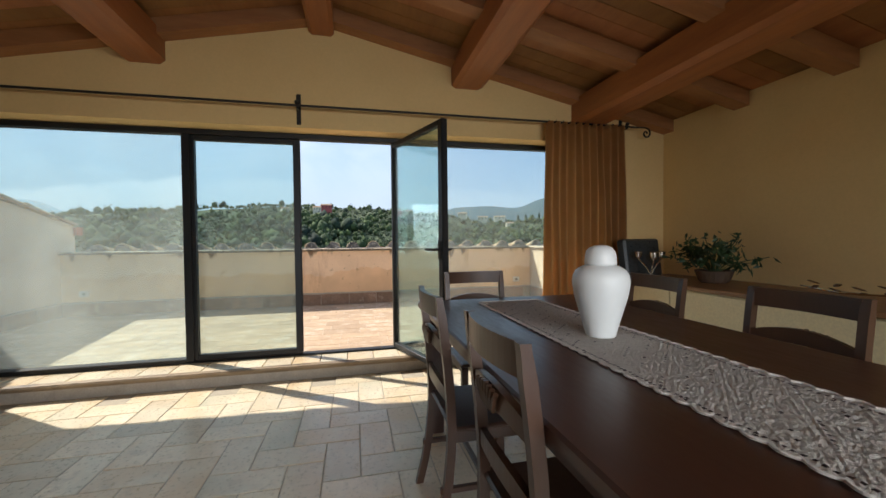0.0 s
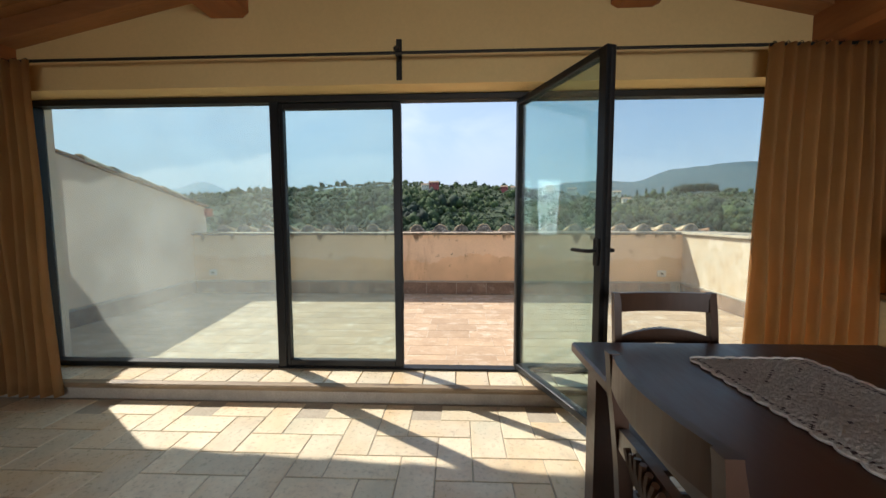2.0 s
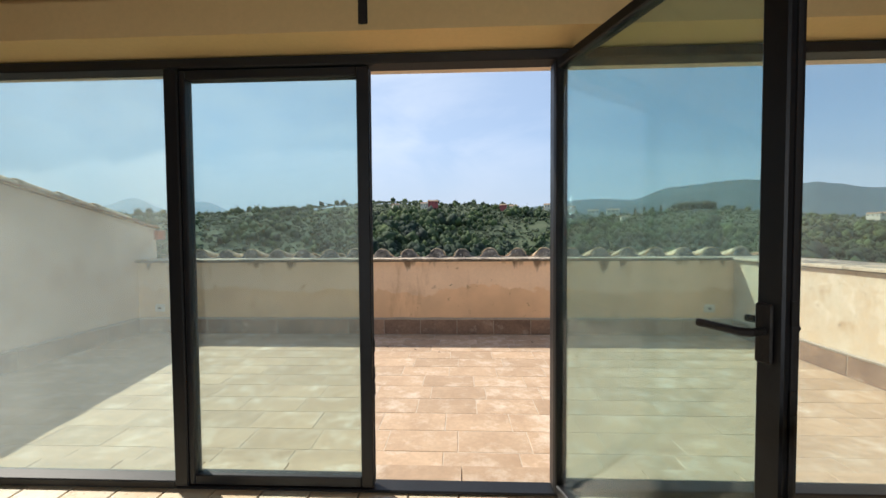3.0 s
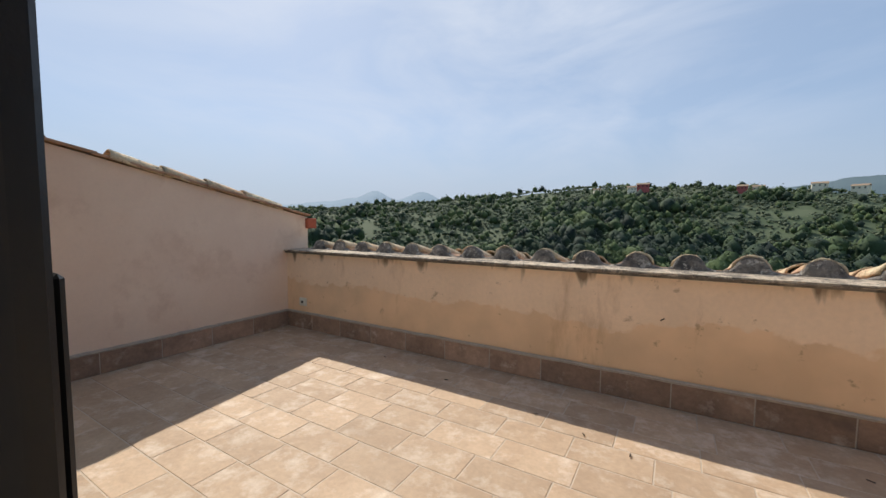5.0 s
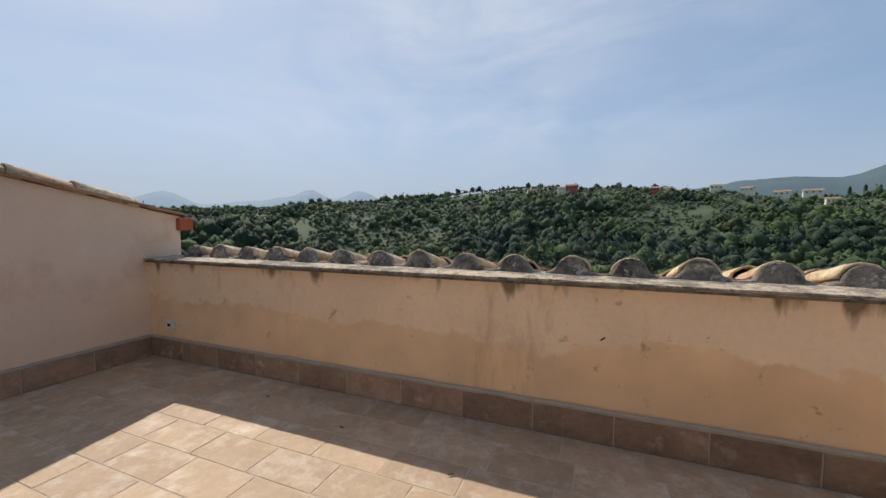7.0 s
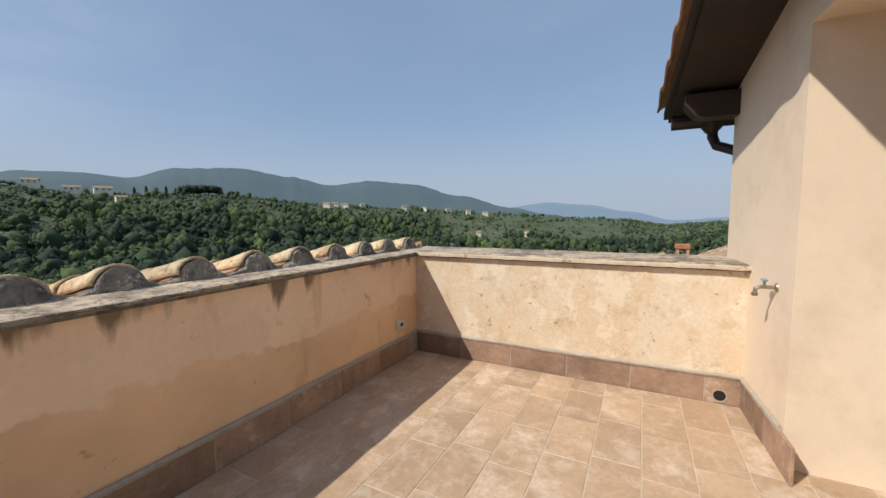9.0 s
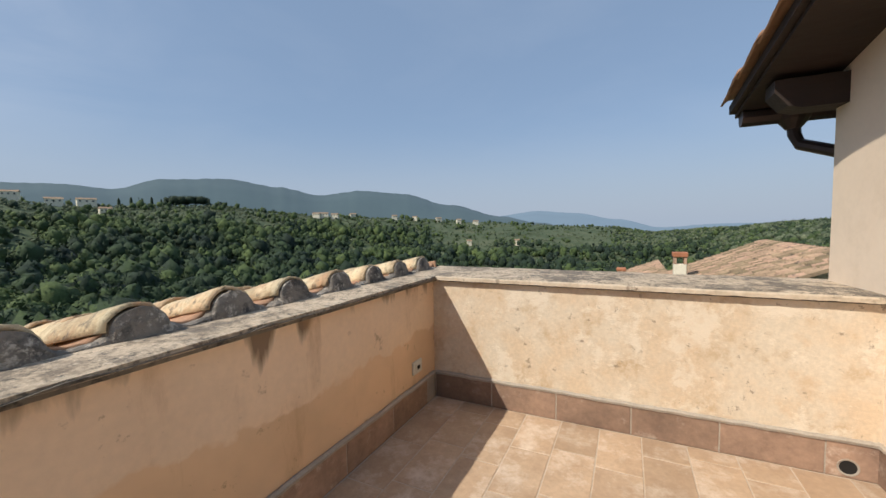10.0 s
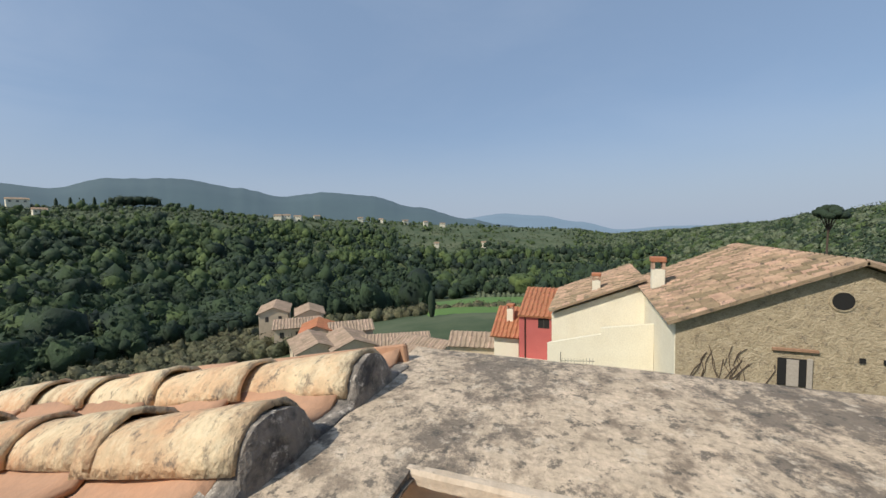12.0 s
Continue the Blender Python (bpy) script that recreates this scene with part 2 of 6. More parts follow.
M["chairwood"] = mat("chairwood", (0.085, 0.042, 0.024), (0.058, 0.027, 0.016), 7, 0.36, 0.1, 60, stretch=(1, 1, 0.2), depth=0.002)
M["curtain"] = mat("curtain", (0.45, 0.27, 0.12), (0.37, 0.21, 0.085), 3, 0.85, 0.3, 220, depth=0.002)
_t = M["curtain"].node_tree
_p, _o = _t.nodes["Principled BSDF"], _t.nodes["Material Output"]
_tr, _mx = _t.nodes.new("ShaderNodeBsdfTranslucent"), _t.nodes.new("ShaderNodeMixShader")
_tr.inputs[0].default_value, _mx.inputs[0].default_value = (0.75, 0.40, 0.13, 1), 0.32
_t.links.new(_p.outputs[0], _mx.inputs[1])
_t.links.new(_tr.outputs[0], _mx.inputs[2])
_t.links.new(_mx.outputs[0], _o.inputs["Surface"])
M["lace"] = mat("lace", (0.86, 0.81, 0.74), (0.76, 0.70, 0.63), 40, 0.95, 0.6, 150)
M["porcelain"] = mat("porcelain", (0.80, 0.81, 0.79), (0.79, 0.80, 0.78), 2, 0.42, 0.0, 40, grain=(0.99, 1.0))
M["cream"] = mat("cream", (0.70, 0.61, 0.38), (0.66, 0.57, 0.35), 2, 0.7, 0.05, 60)
M["woodtop"] = mat("woodtop", (0.30, 0.16, 0.07), (0.20, 0.10, 0.045), 5, 0.4, 0.1, 50, stretch=(1, 0.15, 1))
M["nosing"] = mat("nosing", (0.30, 0.22, 0.135), (0.17, 0.115, 0.07), 7, 0.6, 0.3, 50, stretch=(0.3, 1, 1), spots=(0.07, 0.05, 0.035), spot_scale=5, spot_at=(0.55, 0.65))
M["darkplastic"] = mat("darkplastic", (0.035, 0.045, 0.05), (0.03, 0.035, 0.04), 6, 0.3, 0.0, 60)
M["silver"] = mat("silver", (0.62, 0.60, 0.56), (0.5, 0.48, 0.45), 12, 0.22, 0.1, 60, metal=1.0)
M["houseplant"] = mat("houseplant", (0.035, 0.075, 0.025), (0.02, 0.05, 0.018), 10, 0.5, 0.1, 60, island=0.3)
M["pot"] = mat("pot", (0.10, 0.06, 0.035), (0.07, 0.04, 0.025), 8, 0.6, 0.1, 60)
M["white_plastic"] = mat("white_plastic", (0.70, 0.66, 0.56), (0.66, 0.62, 0.52), 6, 0.45, 0.0, 60)
M["brass"] = mat("brass", (0.42, 0.38, 0.30), (0.30, 0.27, 0.21), 20, 0.4, 0.1, 60, metal=0.9)
M["blue_paint"] = mat("blue_paint", (0.20, 0.33, 0.50), (0.16, 0.28, 0.44), 12, 0.5, 0.0, 60)
M["copper"] = mat("copper", (0.06, 0.04, 0.033), (0.045, 0.032, 0.028), 9, 0.5, 0.1, 60, metal=0.6)
M["hole"] = mat("hole", (0.012, 0.011, 0.01), (0.015, 0.014, 0.012), 9, 0.9, 0.0, 60)
M["ground"] = mat("ground", (0.068, 0.098, 0.042), (0.11, 0.125, 0.062), 0.012, 0.95, 0.0, 0.15, spots=(0.045, 0.072, 0.026), spot_scale=0.03, spot_at=(0.44, 0.6))
M["meadow"] = mat("meadow", (0.10, 0.19, 0.04), (0.085, 0.155, 0.035), 0.03, 0.95, 0.0, 0.5)
M["olive_field"] = mat("olive_field", (0.13, 0.17, 0.08), (0.10, 0.125, 0.06), 0.03, 0.95, 0.0, 0.4)
# forest: tone varies by noise; its dark blue-green end also paints in slope shade
M["forest"] = mat("forest", (0.037, 0.066, 0.023), (0.011, 0.026, 0.016), 0.05, 0.9, 0.7, 1.6, island=0.26, depth=0.5, grain=(0.6, 1.35), lo=0.38, hi=0.62)
M["spring"] = mat("spring", (0.080, 0.118, 0.033), (0.038, 0.066, 0.022), 0.06, 0.9, 0.7, 1.6, island=0.28, depth=0.5, grain=(0.6, 1.35), lo=0.38, hi=0.62)
M["olive"] = mat("olive", (0.125, 0.15, 0.085), (0.09, 0.115, 0.06), 0.2, 0.85, 0.9, 1.2, island=0.3, depth=0.5, grain=(0.4, 1.6))
M["bare"] = mat("bare", (0.125, 0.115, 0.06), (0.085, 0.095, 0.045), 0.3, 0.9, 0.9, 1.3, island=0.3, depth=0.5, grain=(0.35, 1.6))
M["cypress"] = mat("cypress", (0.022, 0.042, 0.018), (0.016, 0.03, 0.014), 0.3, 0.85, 0.8, 2.0, depth=0.4)
M["bark"] = mat("bark", (0.10, 0.07, 0.05), (0.07, 0.05, 0.035), 2, 0.9, 0.6, 20)
M["stone_wall"] = mat("stone_wall", (0.50, 0.40, 0.26), (0.37, 0.29, 0.18), 2.4, 0.95, 1.0, 9, spots=(0.19, 0.15, 0.10), spot_scale=4.5, spot_at=(0.53, 0.66), depth=0.06)
M["cream_wall"] = mat("cream_wall", (0.82, 0.76, 0.60), (0.76, 0.69, 0.53), 0.7, 0.9, 0.2, 12)
M["pink_wall"] = mat("pink_wall", (0.46, 0.12, 0.11), (0.42, 0.105, 0.095), 0.7, 0.9, 0.2, 12)
M["village_wall"] = mat("village_wall", (0.68, 0.56, 0.40), (0.55, 0.44, 0.31), 0.5, 0.9, 0.3, 5, island=0.2)
M["old_roof"] = mat("old_roof", (0.42, 0.30, 0.19), (0.27, 0.185, 0.12), 1.2, 0.95, 0.9, 5, spots=(0.13, 0.10, 0.075), spot_scale=2.6, spot_at=(0.54, 0.64), island=0.42, depth=0.05)
M["grey_roof"] = mat("grey_roof", (0.42, 0.31, 0.22), (0.32, 0.235, 0.165), 0.9, 0.95, 0.8, 4, island=0.2, depth=0.05)
M["red_roof"] = mat("red_roof", (0.46, 0.19, 0.095), (0.38, 0.15, 0.075), 1.2, 0.9, 0.5, 5, island=0.15, depth=0.05)
M["shutter"] = mat("shutter", (0.06, 0.05, 0.045), (0.045, 0.04, 0.035), 3, 0.7, 0.1, 20)


def layer(m, col, scale, at, detail=8, roughness=0.7, cells=False, stretch=(1, 1, 1), strength=1.0, relief=0.0):
    """Lays patches of one more colour over a material, from noise or from the borders of cells."""
    t = m.node_tree
    p = t.nodes["Principled BSDF"]
    src = p.inputs["Base Color"].links[0].from_socket
    co = t.nodes.new("ShaderNodeTexCoord")
    mp = t.nodes.new("ShaderNodeMapping")
    mp.inputs["Scale"].default_value = stretch
    t.links.new(co.outputs["Object"], mp.inputs[0])
    oi, ad = t.nodes.new("ShaderNodeObjectInfo"), t.nodes.new("ShaderNodeVectorMath")
    ad.operation = "ADD"
    sc = t.nodes.new("ShaderNodeMath")
    sc.operation, sc.inputs[1].default_value = "MULTIPLY", 31.0
    t.links.new(oi.outputs["Random"], sc.inputs[0])
    t.links.new(mp.outputs[0], ad.inputs[0])
    t.links.new(sc.outputs[0], ad.inputs[1])
    vec = ad.outputs[0]
    if cells:
        wn = t.nodes.new("ShaderNodeTexNoise")
        wn.inputs["Scale"].default_value = scale * 0.8
        t.links.new(vec, wn.inputs["Vector"])
        wa = t.nodes.new("ShaderNodeVectorMath")
        wa.operation = "MULTIPLY_ADD"
        wa.inputs[1].default_value = (0.5 / scale,) * 3
        t.links.new(wn.outputs["Color"], wa.inputs[0])
        t.links.new(vec, wa.inputs[2])
        n = t.nodes.new("ShaderNodeTexVoronoi")
        n.feature = "DISTANCE_TO_EDGE"
        n.inputs["Scale"].default_value = scale
        t.links.new(wa.outputs[0], n.inputs["Vector"])
        fac = n.outputs["Distance"]
    else:
        n = t.nodes.new("ShaderNodeTexNoise")
        n.inputs["Scale"].default_value, n.inputs["Detail"].default_value, n.inputs["Roughness"].default_value = scale, detail, roughness
        t.links.new(vec, n.inputs["Vector"])
        fac = n.outputs["Fac"]
    r = t.nodes.new("ShaderNodeMapRange")
    r.inputs[1].default_value, r.inputs[2].default_value, r.inputs[4].default_value = at[0], at[1], strength
    t.links.new(fac, r.inputs[0])
    mi = t.nodes.new("ShaderNodeMixRGB")
    mi.inputs[2].default_value = (*col, 1)
    t.links.new(r.outputs[0], mi.inputs[0])
    t.links.new(src, mi.inputs[1])
    t.links.new(mi.outputs[0], p.inputs["Base Color"])
    if relief:
        bu = t.nodes.new("ShaderNodeBump")
        bu.inputs["Strength"].default_value, bu.inputs["Distance"].default_value = 0.8, relief
        t.links.new(r.outputs[0], bu.inputs["Height"])
        if p.inputs["Normal"].links:
            t.links.new(p.inputs["Normal"].links[0].from_socket, bu.inputs["Normal"])
        t.links.new(bu.outputs[0], p.inputs["Normal"])
    return m


# lichen and bare patches on old concrete, crust on the roof tiles, stones, peeling lime
layer(M["capstone"], (0.12, 0.10, 0.08), 2.2, (0.49, 0.55), 14, 0.82, strength=0.8)
layer(M["capstone"], (0.66, 0.56, 0.43), 16.0, (0.56, 0.66), 6, 0.7, strength=0.7)
layer(M["capstone"], (0.07, 0.065, 0.055), 30.0, (0.54, 0.62), 5, 0.75, strength=0.75)
layer(M["coppo"], (0.58, 0.33, 0.18), 2.6, (0.53, 0.62), 8, 0.7, strength=0.7)
layer(M["coppo"], (0.70, 0.59, 0.39), 5.0, (0.50, 0.60), 8, 0.75, strength=0.75)
layer(M["coppo"], (0.15, 0.12, 0.09), 16.0, (0.55, 0.63), 6, 0.75, strength=0.8)
layer(M["dark_mortar"], (0.62, 0.56, 0.47), 15.0, (0.54, 0.61), 8, 0.78, strength=0.8)
layer(M["stone_wall"], (0.58, 0.49, 0.34), 6.5, (0.10, 0.02), cells=True, stretch=(1, 0.7, 1.5), strength=0.5, relief=-0.02)
layer(M["front_plaster"], (0.46, 0.27, 0.135), 1.0, (0.56, 0.70), 9, 0.7, stretch=(3.2, 1, 0.8), strength=0.5)
layer(M["front_plaster"], (0.30, 0.17, 0.085), 8.0, (0.62, 0.69), 7, 0.7, strength=0.55)
layer(M["right_plaster"], (0.80, 0.70, 0.56), 2.6, (0.52, 0.58), 10, 0.68, strength=0.65, relief=0.003)
layer(M["right_plaster"], (0.60, 0.40, 0.22), 1.9, (0.57, 0.66), 10, 0.7, strength=0.5)
layer(M["right_plaster"], (0.22, 0.16, 0.11), 13.0, (0.62, 0.68), 6, 0.7, strength=0.7)
layer(M["left_plaster"], (0.62, 0.42, 0.30), 1.1, (0.60, 0.66), 12, 0.72, strength=0.35)
layer(M["facade_plaster"], (0.60, 0.46, 0.33), 1.6, (0.62, 0.70), 12, 0.72, strength=0.4)
layer(M["terrace_tile"], (0.38, 0.255, 0.16), 2.4, (0.52, 0.64), 10, 0.72, strength=0.5)
layer(M["cotto"], (0.66, 0.47, 0.26), 0.9, (0.50, 0.62), 6, 0.6, strength=0.6)
layer(M["cotto"], (0.50, 0.49, 0.38), 0.8, (0.52, 0.64), 6, 0.6, strength=0.65)
layer(M["cotto"], (0.40, 0.33, 0.24), 6.0, (0.58, 0.70), 8, 0.7, strength=0.5)


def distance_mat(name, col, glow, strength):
    """Far hills: a plain backdrop; bluish emission stands in for haze in the air."""
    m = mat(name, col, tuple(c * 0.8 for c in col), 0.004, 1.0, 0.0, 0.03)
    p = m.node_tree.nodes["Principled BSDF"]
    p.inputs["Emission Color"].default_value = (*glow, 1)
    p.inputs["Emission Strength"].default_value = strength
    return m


# blue base colour and glow carry the haze of distance
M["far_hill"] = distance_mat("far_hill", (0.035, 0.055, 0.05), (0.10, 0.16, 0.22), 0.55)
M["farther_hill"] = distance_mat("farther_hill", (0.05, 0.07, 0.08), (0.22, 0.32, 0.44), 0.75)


def glass_mat(name, tint, dirt):
    m = bpy.data.materials.new(name)
    m.use_nodes = True
    t = m.node_tree
    t.nodes.remove(t.nodes["Principled BSDF"])
    out = t.nodes["Material Output"]
    tr = t.nodes.new("ShaderNodeBsdfTransparent")
    tr.inputs[0].default_value = (*tint, 1)
    gl = t.nodes.new("ShaderNodeBsdfGlossy")
    gl.inputs["Roughness"].default_value = 0.02
    lw = t.nodes.new("ShaderNodeLayerWeight")
    lw.inputs[0].default_value = 0.5
    pw = t.nodes.new("ShaderNodeMath")
    pw.operation = "POWER"
    pw.inputs[1].default_value = 4.0
    t.links.new(lw.outputs["Facing"], pw.inputs[0])
    fr = t.nodes.new("ShaderNodeMath")
    fr.operation = "MULTIPLY_ADD"
    fr.inputs[1].default_value, fr.inputs[2].default_value = 0.7, 0.03
    t.links.new(pw.outputs[0], fr.inputs[0])
    m1 = t.nodes.new("ShaderNodeMixShader")
    t.links.new(fr.outputs[0], m1.inputs[0])
    t.links.new(tr.outputs[0], m1.inputs[1])
    t.links.new(gl.outputs[0], m1.inputs[2])
    df = t.nodes.new("ShaderNodeBsdfTranslucent")
    df.inputs[0].default_value = (0.85, 0.9, 0.85, 1)
    co = t.nodes.new("ShaderNodeTexCoord")
    no = t.nodes.new("ShaderNodeTexNoise")
    no.inputs["Scale"].default_value, no.inputs["Detail"].default_value = 0.9, 6
    t.links.new(co.outputs["Object"], no.inputs["Vector"])
    mr = t.nodes.new("ShaderNodeMapRange")
    mr.inputs[1].default_value, mr.inputs[2].default_value = 0.3, 0.75
    mr.inputs[3].default_value, mr.inputs[4].default_value = dirt * 0.4, dirt * 1.6
    t.links.new(no.outputs["Fac"], mr.inputs[0])
    m2 = t.nodes.new("ShaderNodeMixShader")
    t.links.new(mr.outputs[0], m2.inputs[0])
    t.links.new(m1.outputs[0], m2.inputs[1])
    t.links.new(df.outputs[0], m2.inputs[2])
    t.links.new(m2.outputs[0], out.inputs["Surface"])
    return m


M["glass"] = glass_mat("glass", (0.87, 0.93, 0.92), 0.045)
M["dusty_glass"] = glass_mat("dusty_glass", (0.82, 0.92, 0.90), 0.115)
M["film_glass"] = glass_mat("film_glass", (0.80, 0.905, 0.89), 0.045)
M["door_glass"] = glass_mat("door_glass", (0.82, 0.925, 0.91), 0.04)


# ---- building helpers ----
def mesh_of(name, bm, material, smooth=False):
    me = bpy.data.meshes.new(name)
    bm.normal_update()
    bm.to_mesh(me)
    bm.free()
    me.materials.append(M[material])
    if smooth:
        me.shade_smooth()
    return me


def part(name, bm, material, parent=None, label="", smooth=False):
    ob = new(name, mesh_of(name, bm, material, smooth))
    ob.parent = parent
    if label:
        ob["label"] = label
    return ob


def thing(name, place, label, category, group="", kind="", rz=0):
    e = new(name)
    e.empty_display_size = 0.1
    e.matrix_world = pose(*place, 0, 0, rz)
    return tagged(e, label, category, group, kind)


def bbox(bm, a, b, bevel=0.0, m=None):
    """Adds a bevelled box between two corners."""
    r = bmesh.ops.create_cube(bm, size=1)
    vs = r["verts"]
    for v in vs:
        v.co = Vector([a[i] + (v.co[i] + 0.5) * (b[i] - a[i]) for i in range(3)])
    if bevel:
        es = list({e for v in vs for e in v.link_edges})
        g = bmesh.ops.bevel(bm, geom=es, offset=bevel, segments=1, affect="EDGES")
        vs = list({v for f in g["faces"] for v in f.verts} | {v for v in vs if v.is_valid})
    if m:
        bmesh.ops.transform(bm, matrix=m, verts=[v for v in vs if v.is_valid])
    return bm


def box(a, b, bevel=0.0, m=None):
    return bbox(bmesh.new(), a, b, bevel, m)


def prism(poly, axis, lo, hi):
    """A solid from a polygon of 2D points, extruded along an axis between lo and hi."""
    bm = bmesh.new()

    def at(p, h):
        return {"x": (h, p[0], p[1]), "y": (p[0], h, p[1]), "z": (p[0], p[1], h)}[axis]
    lo_f = lo if callable(lo) else (lambda p: lo)
    hi_f = hi if callable(hi) else (lambda p: hi)
    A = [bm.verts.new(at(p, lo_f(p))) for p in poly]
    B = [bm.verts.new(at(p, hi_f(p))) for p in poly]
    bm.faces.new(A)
    bm.faces.new(B)
    for i in range(len(poly)):
        k = (i + 1) % len(poly)
        bm.faces.new((A[i], A[k], B[k], B[i]))
    bmesh.ops.recalc_face_normals(bm, faces=bm.faces)
    return bm


def lathe(profile, steps=32, bm=None, at=(0, 0, 0)):
    bm = bm or bmesh.new()
    rings = []
    for r, z in profile:
        rings.append([bm.verts.new((at[0] + r * math.cos(2 * math.pi * k / steps), at[1] + r * math.sin(2 * math.pi * k / steps), at[2] + z)) for k in range(steps)])
    for a, b in zip(rings, rings[1:]):
        for k in range(steps):
            bm.faces.new((a[k], a[(k + 1) % steps], b[(k + 1) % steps], b[k]))
    bm.faces.new(rings[0][::-1])
    bm.faces.new(rings[-1])
    return bm


def sweep(points, radius, steps=8, bm=None, taper=1.0):
    """A round bar along points."""
    bm = bm or bmesh.new()
    pts = [Vector(p) for p in points]
    rings = []
    for i, p in enumerate(pts):
        d = (pts[min(i + 1, len(pts) - 1)] - pts[max(i - 1, 0)]).normalized()
        u = d.orthogonal().normalized() if i == 0 else (u - d * u.dot(d)).normalized()
        w = d.cross(u)
        r = radius * (1 + (taper - 1) * i / max(1, len(pts) - 1))
        rings.append([bm.verts.new(p + r * (math.cos(2 * math.pi * k / steps) * u + math.sin(2 * math.pi * k / steps) * w)) for k in range(steps)])
    for a, b in zip(rings, rings[1:]):
        for k in range(steps):
            bm.faces.new((a[k], a[(k + 1) % steps], b[(k + 1) % steps], b[k]))
    bm.faces.new(rings[0][::-1])
    bm.faces.new(rings[-1])
    return bm


def structure(name, bm, material, label, category="structure", smooth=False):
    return tagged(part(name, bm, material, None, "", smooth), label, category, "", "structure")


# ---- the plan ----
X_L, X_R, Y_F = -4.93, 3.07, 3.16          # terrace: left wall, right parapet, front parapet
Z_T = 0.11                                  # terrace floor
RIDGE_X, RIDGE_Z, SLOPE = -0.69, 3.40, 0.215
IN_Y = -0.28                                # inner face of the window wall
ROOM_L, ROOM_R, ROOM_B = -4.5, 3.1, -7.2


ROOF_L, ROOF_R = -5.25, 4.12


def y_f(x):
    """The outer face of the house runs slightly askew to the terrace."""
    return 0.055 + (x - X_L) * 0.0515


def roof_z(x):
    return RIDGE_Z - SLOPE * abs(x - RIDGE_X)


# ---- room shell ----
structure("floor", box((ROOM_L - 0.3, ROOM_B - 0.2, -0.15), (ROOM_R + 0.3, IN_Y - 0.1, -0.005)), "grout", "dark grout bed under pale terracotta floor tiles", "floor")
structure("wall_right", prism([(ROOM_R, -0.15), (3.67, -0.15), (3.67, roof_z(3.67) - 0.002), (ROOM_R, roof_z(ROOM_R) - 0.002)], "y", ROOM_B, IN_Y - 0.001), "room_plaster", "ochre plastered room wall in half shade", "wall")
structure("wall_left", prism([(-5.2, -0.15), (ROOM_L, -0.15), (ROOM_L, roof_z(ROOM_L) - 0.002), (-5.2, roof_z(-5.2) - 0.002)], "y", ROOM_B, IN_Y - 0.001), "room_plaster", "ochre plastered room wall", "wall")
for a, b in (((-5.2, -0.15), (-0.95, 3.7)), ((2.15, -0.15), (3.67, 3.7)), ((-0.95, -0.15), (2.15, 0.8)), ((-0.95, 2.4), (2.15, 3.7))):
    tops = [(b[0], min(b[1], roof_z(b[0]))), (a[0], min(b[1], roof_z(a[0])))]
    if a[0] < RIDGE_X < b[0] and b[1] > 3:
        tops.insert(1, (RIDGE_X, RIDGE_Z))
    structure("wall_back", prism([(a[0], a[1]), (b[0], a[1])] + tops, "y", ROOM_B - 0.2, ROOM_B), "room_plaster", "ochre plastered back wall with a window opening", "wall")
OPEN_L, OPEN_R, LINTEL_Z = -3.95, 2.36, 2.315
# the window wall: inner ochre skin and outer pale skin, each with the opening through it
for nm, x0, x1 in (("wall_north_left", -5.2, OPEN_L), ("wall_north_right", OPEN_R, 3.67)):
    structure(nm, prism([(x0, -0.15), (x1, -0.15), (x1, roof_z(x1)), (x0, roof_z(x0))], "y", IN_Y, -0.03), "room_plaster", "ochre plastered pier beside the large window", "wall")
structure("wall_north_lintel", prism([(OPEN_L, LINTEL_Z), (OPEN_R, LINTEL_Z), (OPEN_R, roof_z(OPEN_R)), (RIDGE_X, RIDGE_Z), (OPEN_L, roof_z(OPEN_L))], "y", IN_Y, -0.03), "room_plaster", "ochre plastered gable above the large window", "wall")
for nm, x0, x1 in (("facade_left", -5.2, OPEN_L + 0.02), ("facade_right", OPEN_R - 0.02, 3.67)):
    structure(nm, prism([(x0, -9), (x1, -9), (x1, roof_z(x1) + 0.02), (x0, roof_z(x0) + 0.02)], "y", -0.03, lambda p: y_f(p[0])), "facade_plaster", "pale sandy plastered house wall with faint stains", "wall")
structure("facade_gable", prism([(OPEN_L + 0.02, LINTEL_Z - 0.02), (OPEN_R - 0.02, LINTEL_Z + 0.10), (OPEN_R - 0.02, roof_z(OPEN_R) + 0.02), (RIDGE_X, RIDGE_Z + 0.02), (OPEN_L + 0.02, roof_z(OPEN_L) + 0.02)], "y", -0.03, lambda p: y_f(p[0])), "facade_plaster", "pale sandy plastered gable above the window", "wall")

# ceiling boards laid across the rafters, one mesh
bm = bmesh.new()
for side in (-1, 1):
    x_end = ROOF_L if side < 0 else ROOF_R
    y = ROOM_B - 0.2
    while y < IN_Y + 0.02:
        w = random.uniform(0.13, 0.17)
        n0 = len(bm.verts)
        xs = (RIDGE_X, x_end)
        y1 = min(y + w - 0.004, IN_Y + 0.05)
        q = [(xs[0], y), (xs[1], y), (xs[1], y1), (xs[0], y1)]
        lo = [bm.verts.new((a, b, roof_z(a))) for a, b in q]
        hi = [bm.verts.new((a, b, roof_z(a) + 0.03)) for a, b in q]
        bm.faces.new(lo)
        bm.faces.new(hi)
        for i in range(4):
            bm.faces.new((lo[i], lo[(i + 1) % 4], hi[(i + 1) % 4], hi[i]))
        y += w
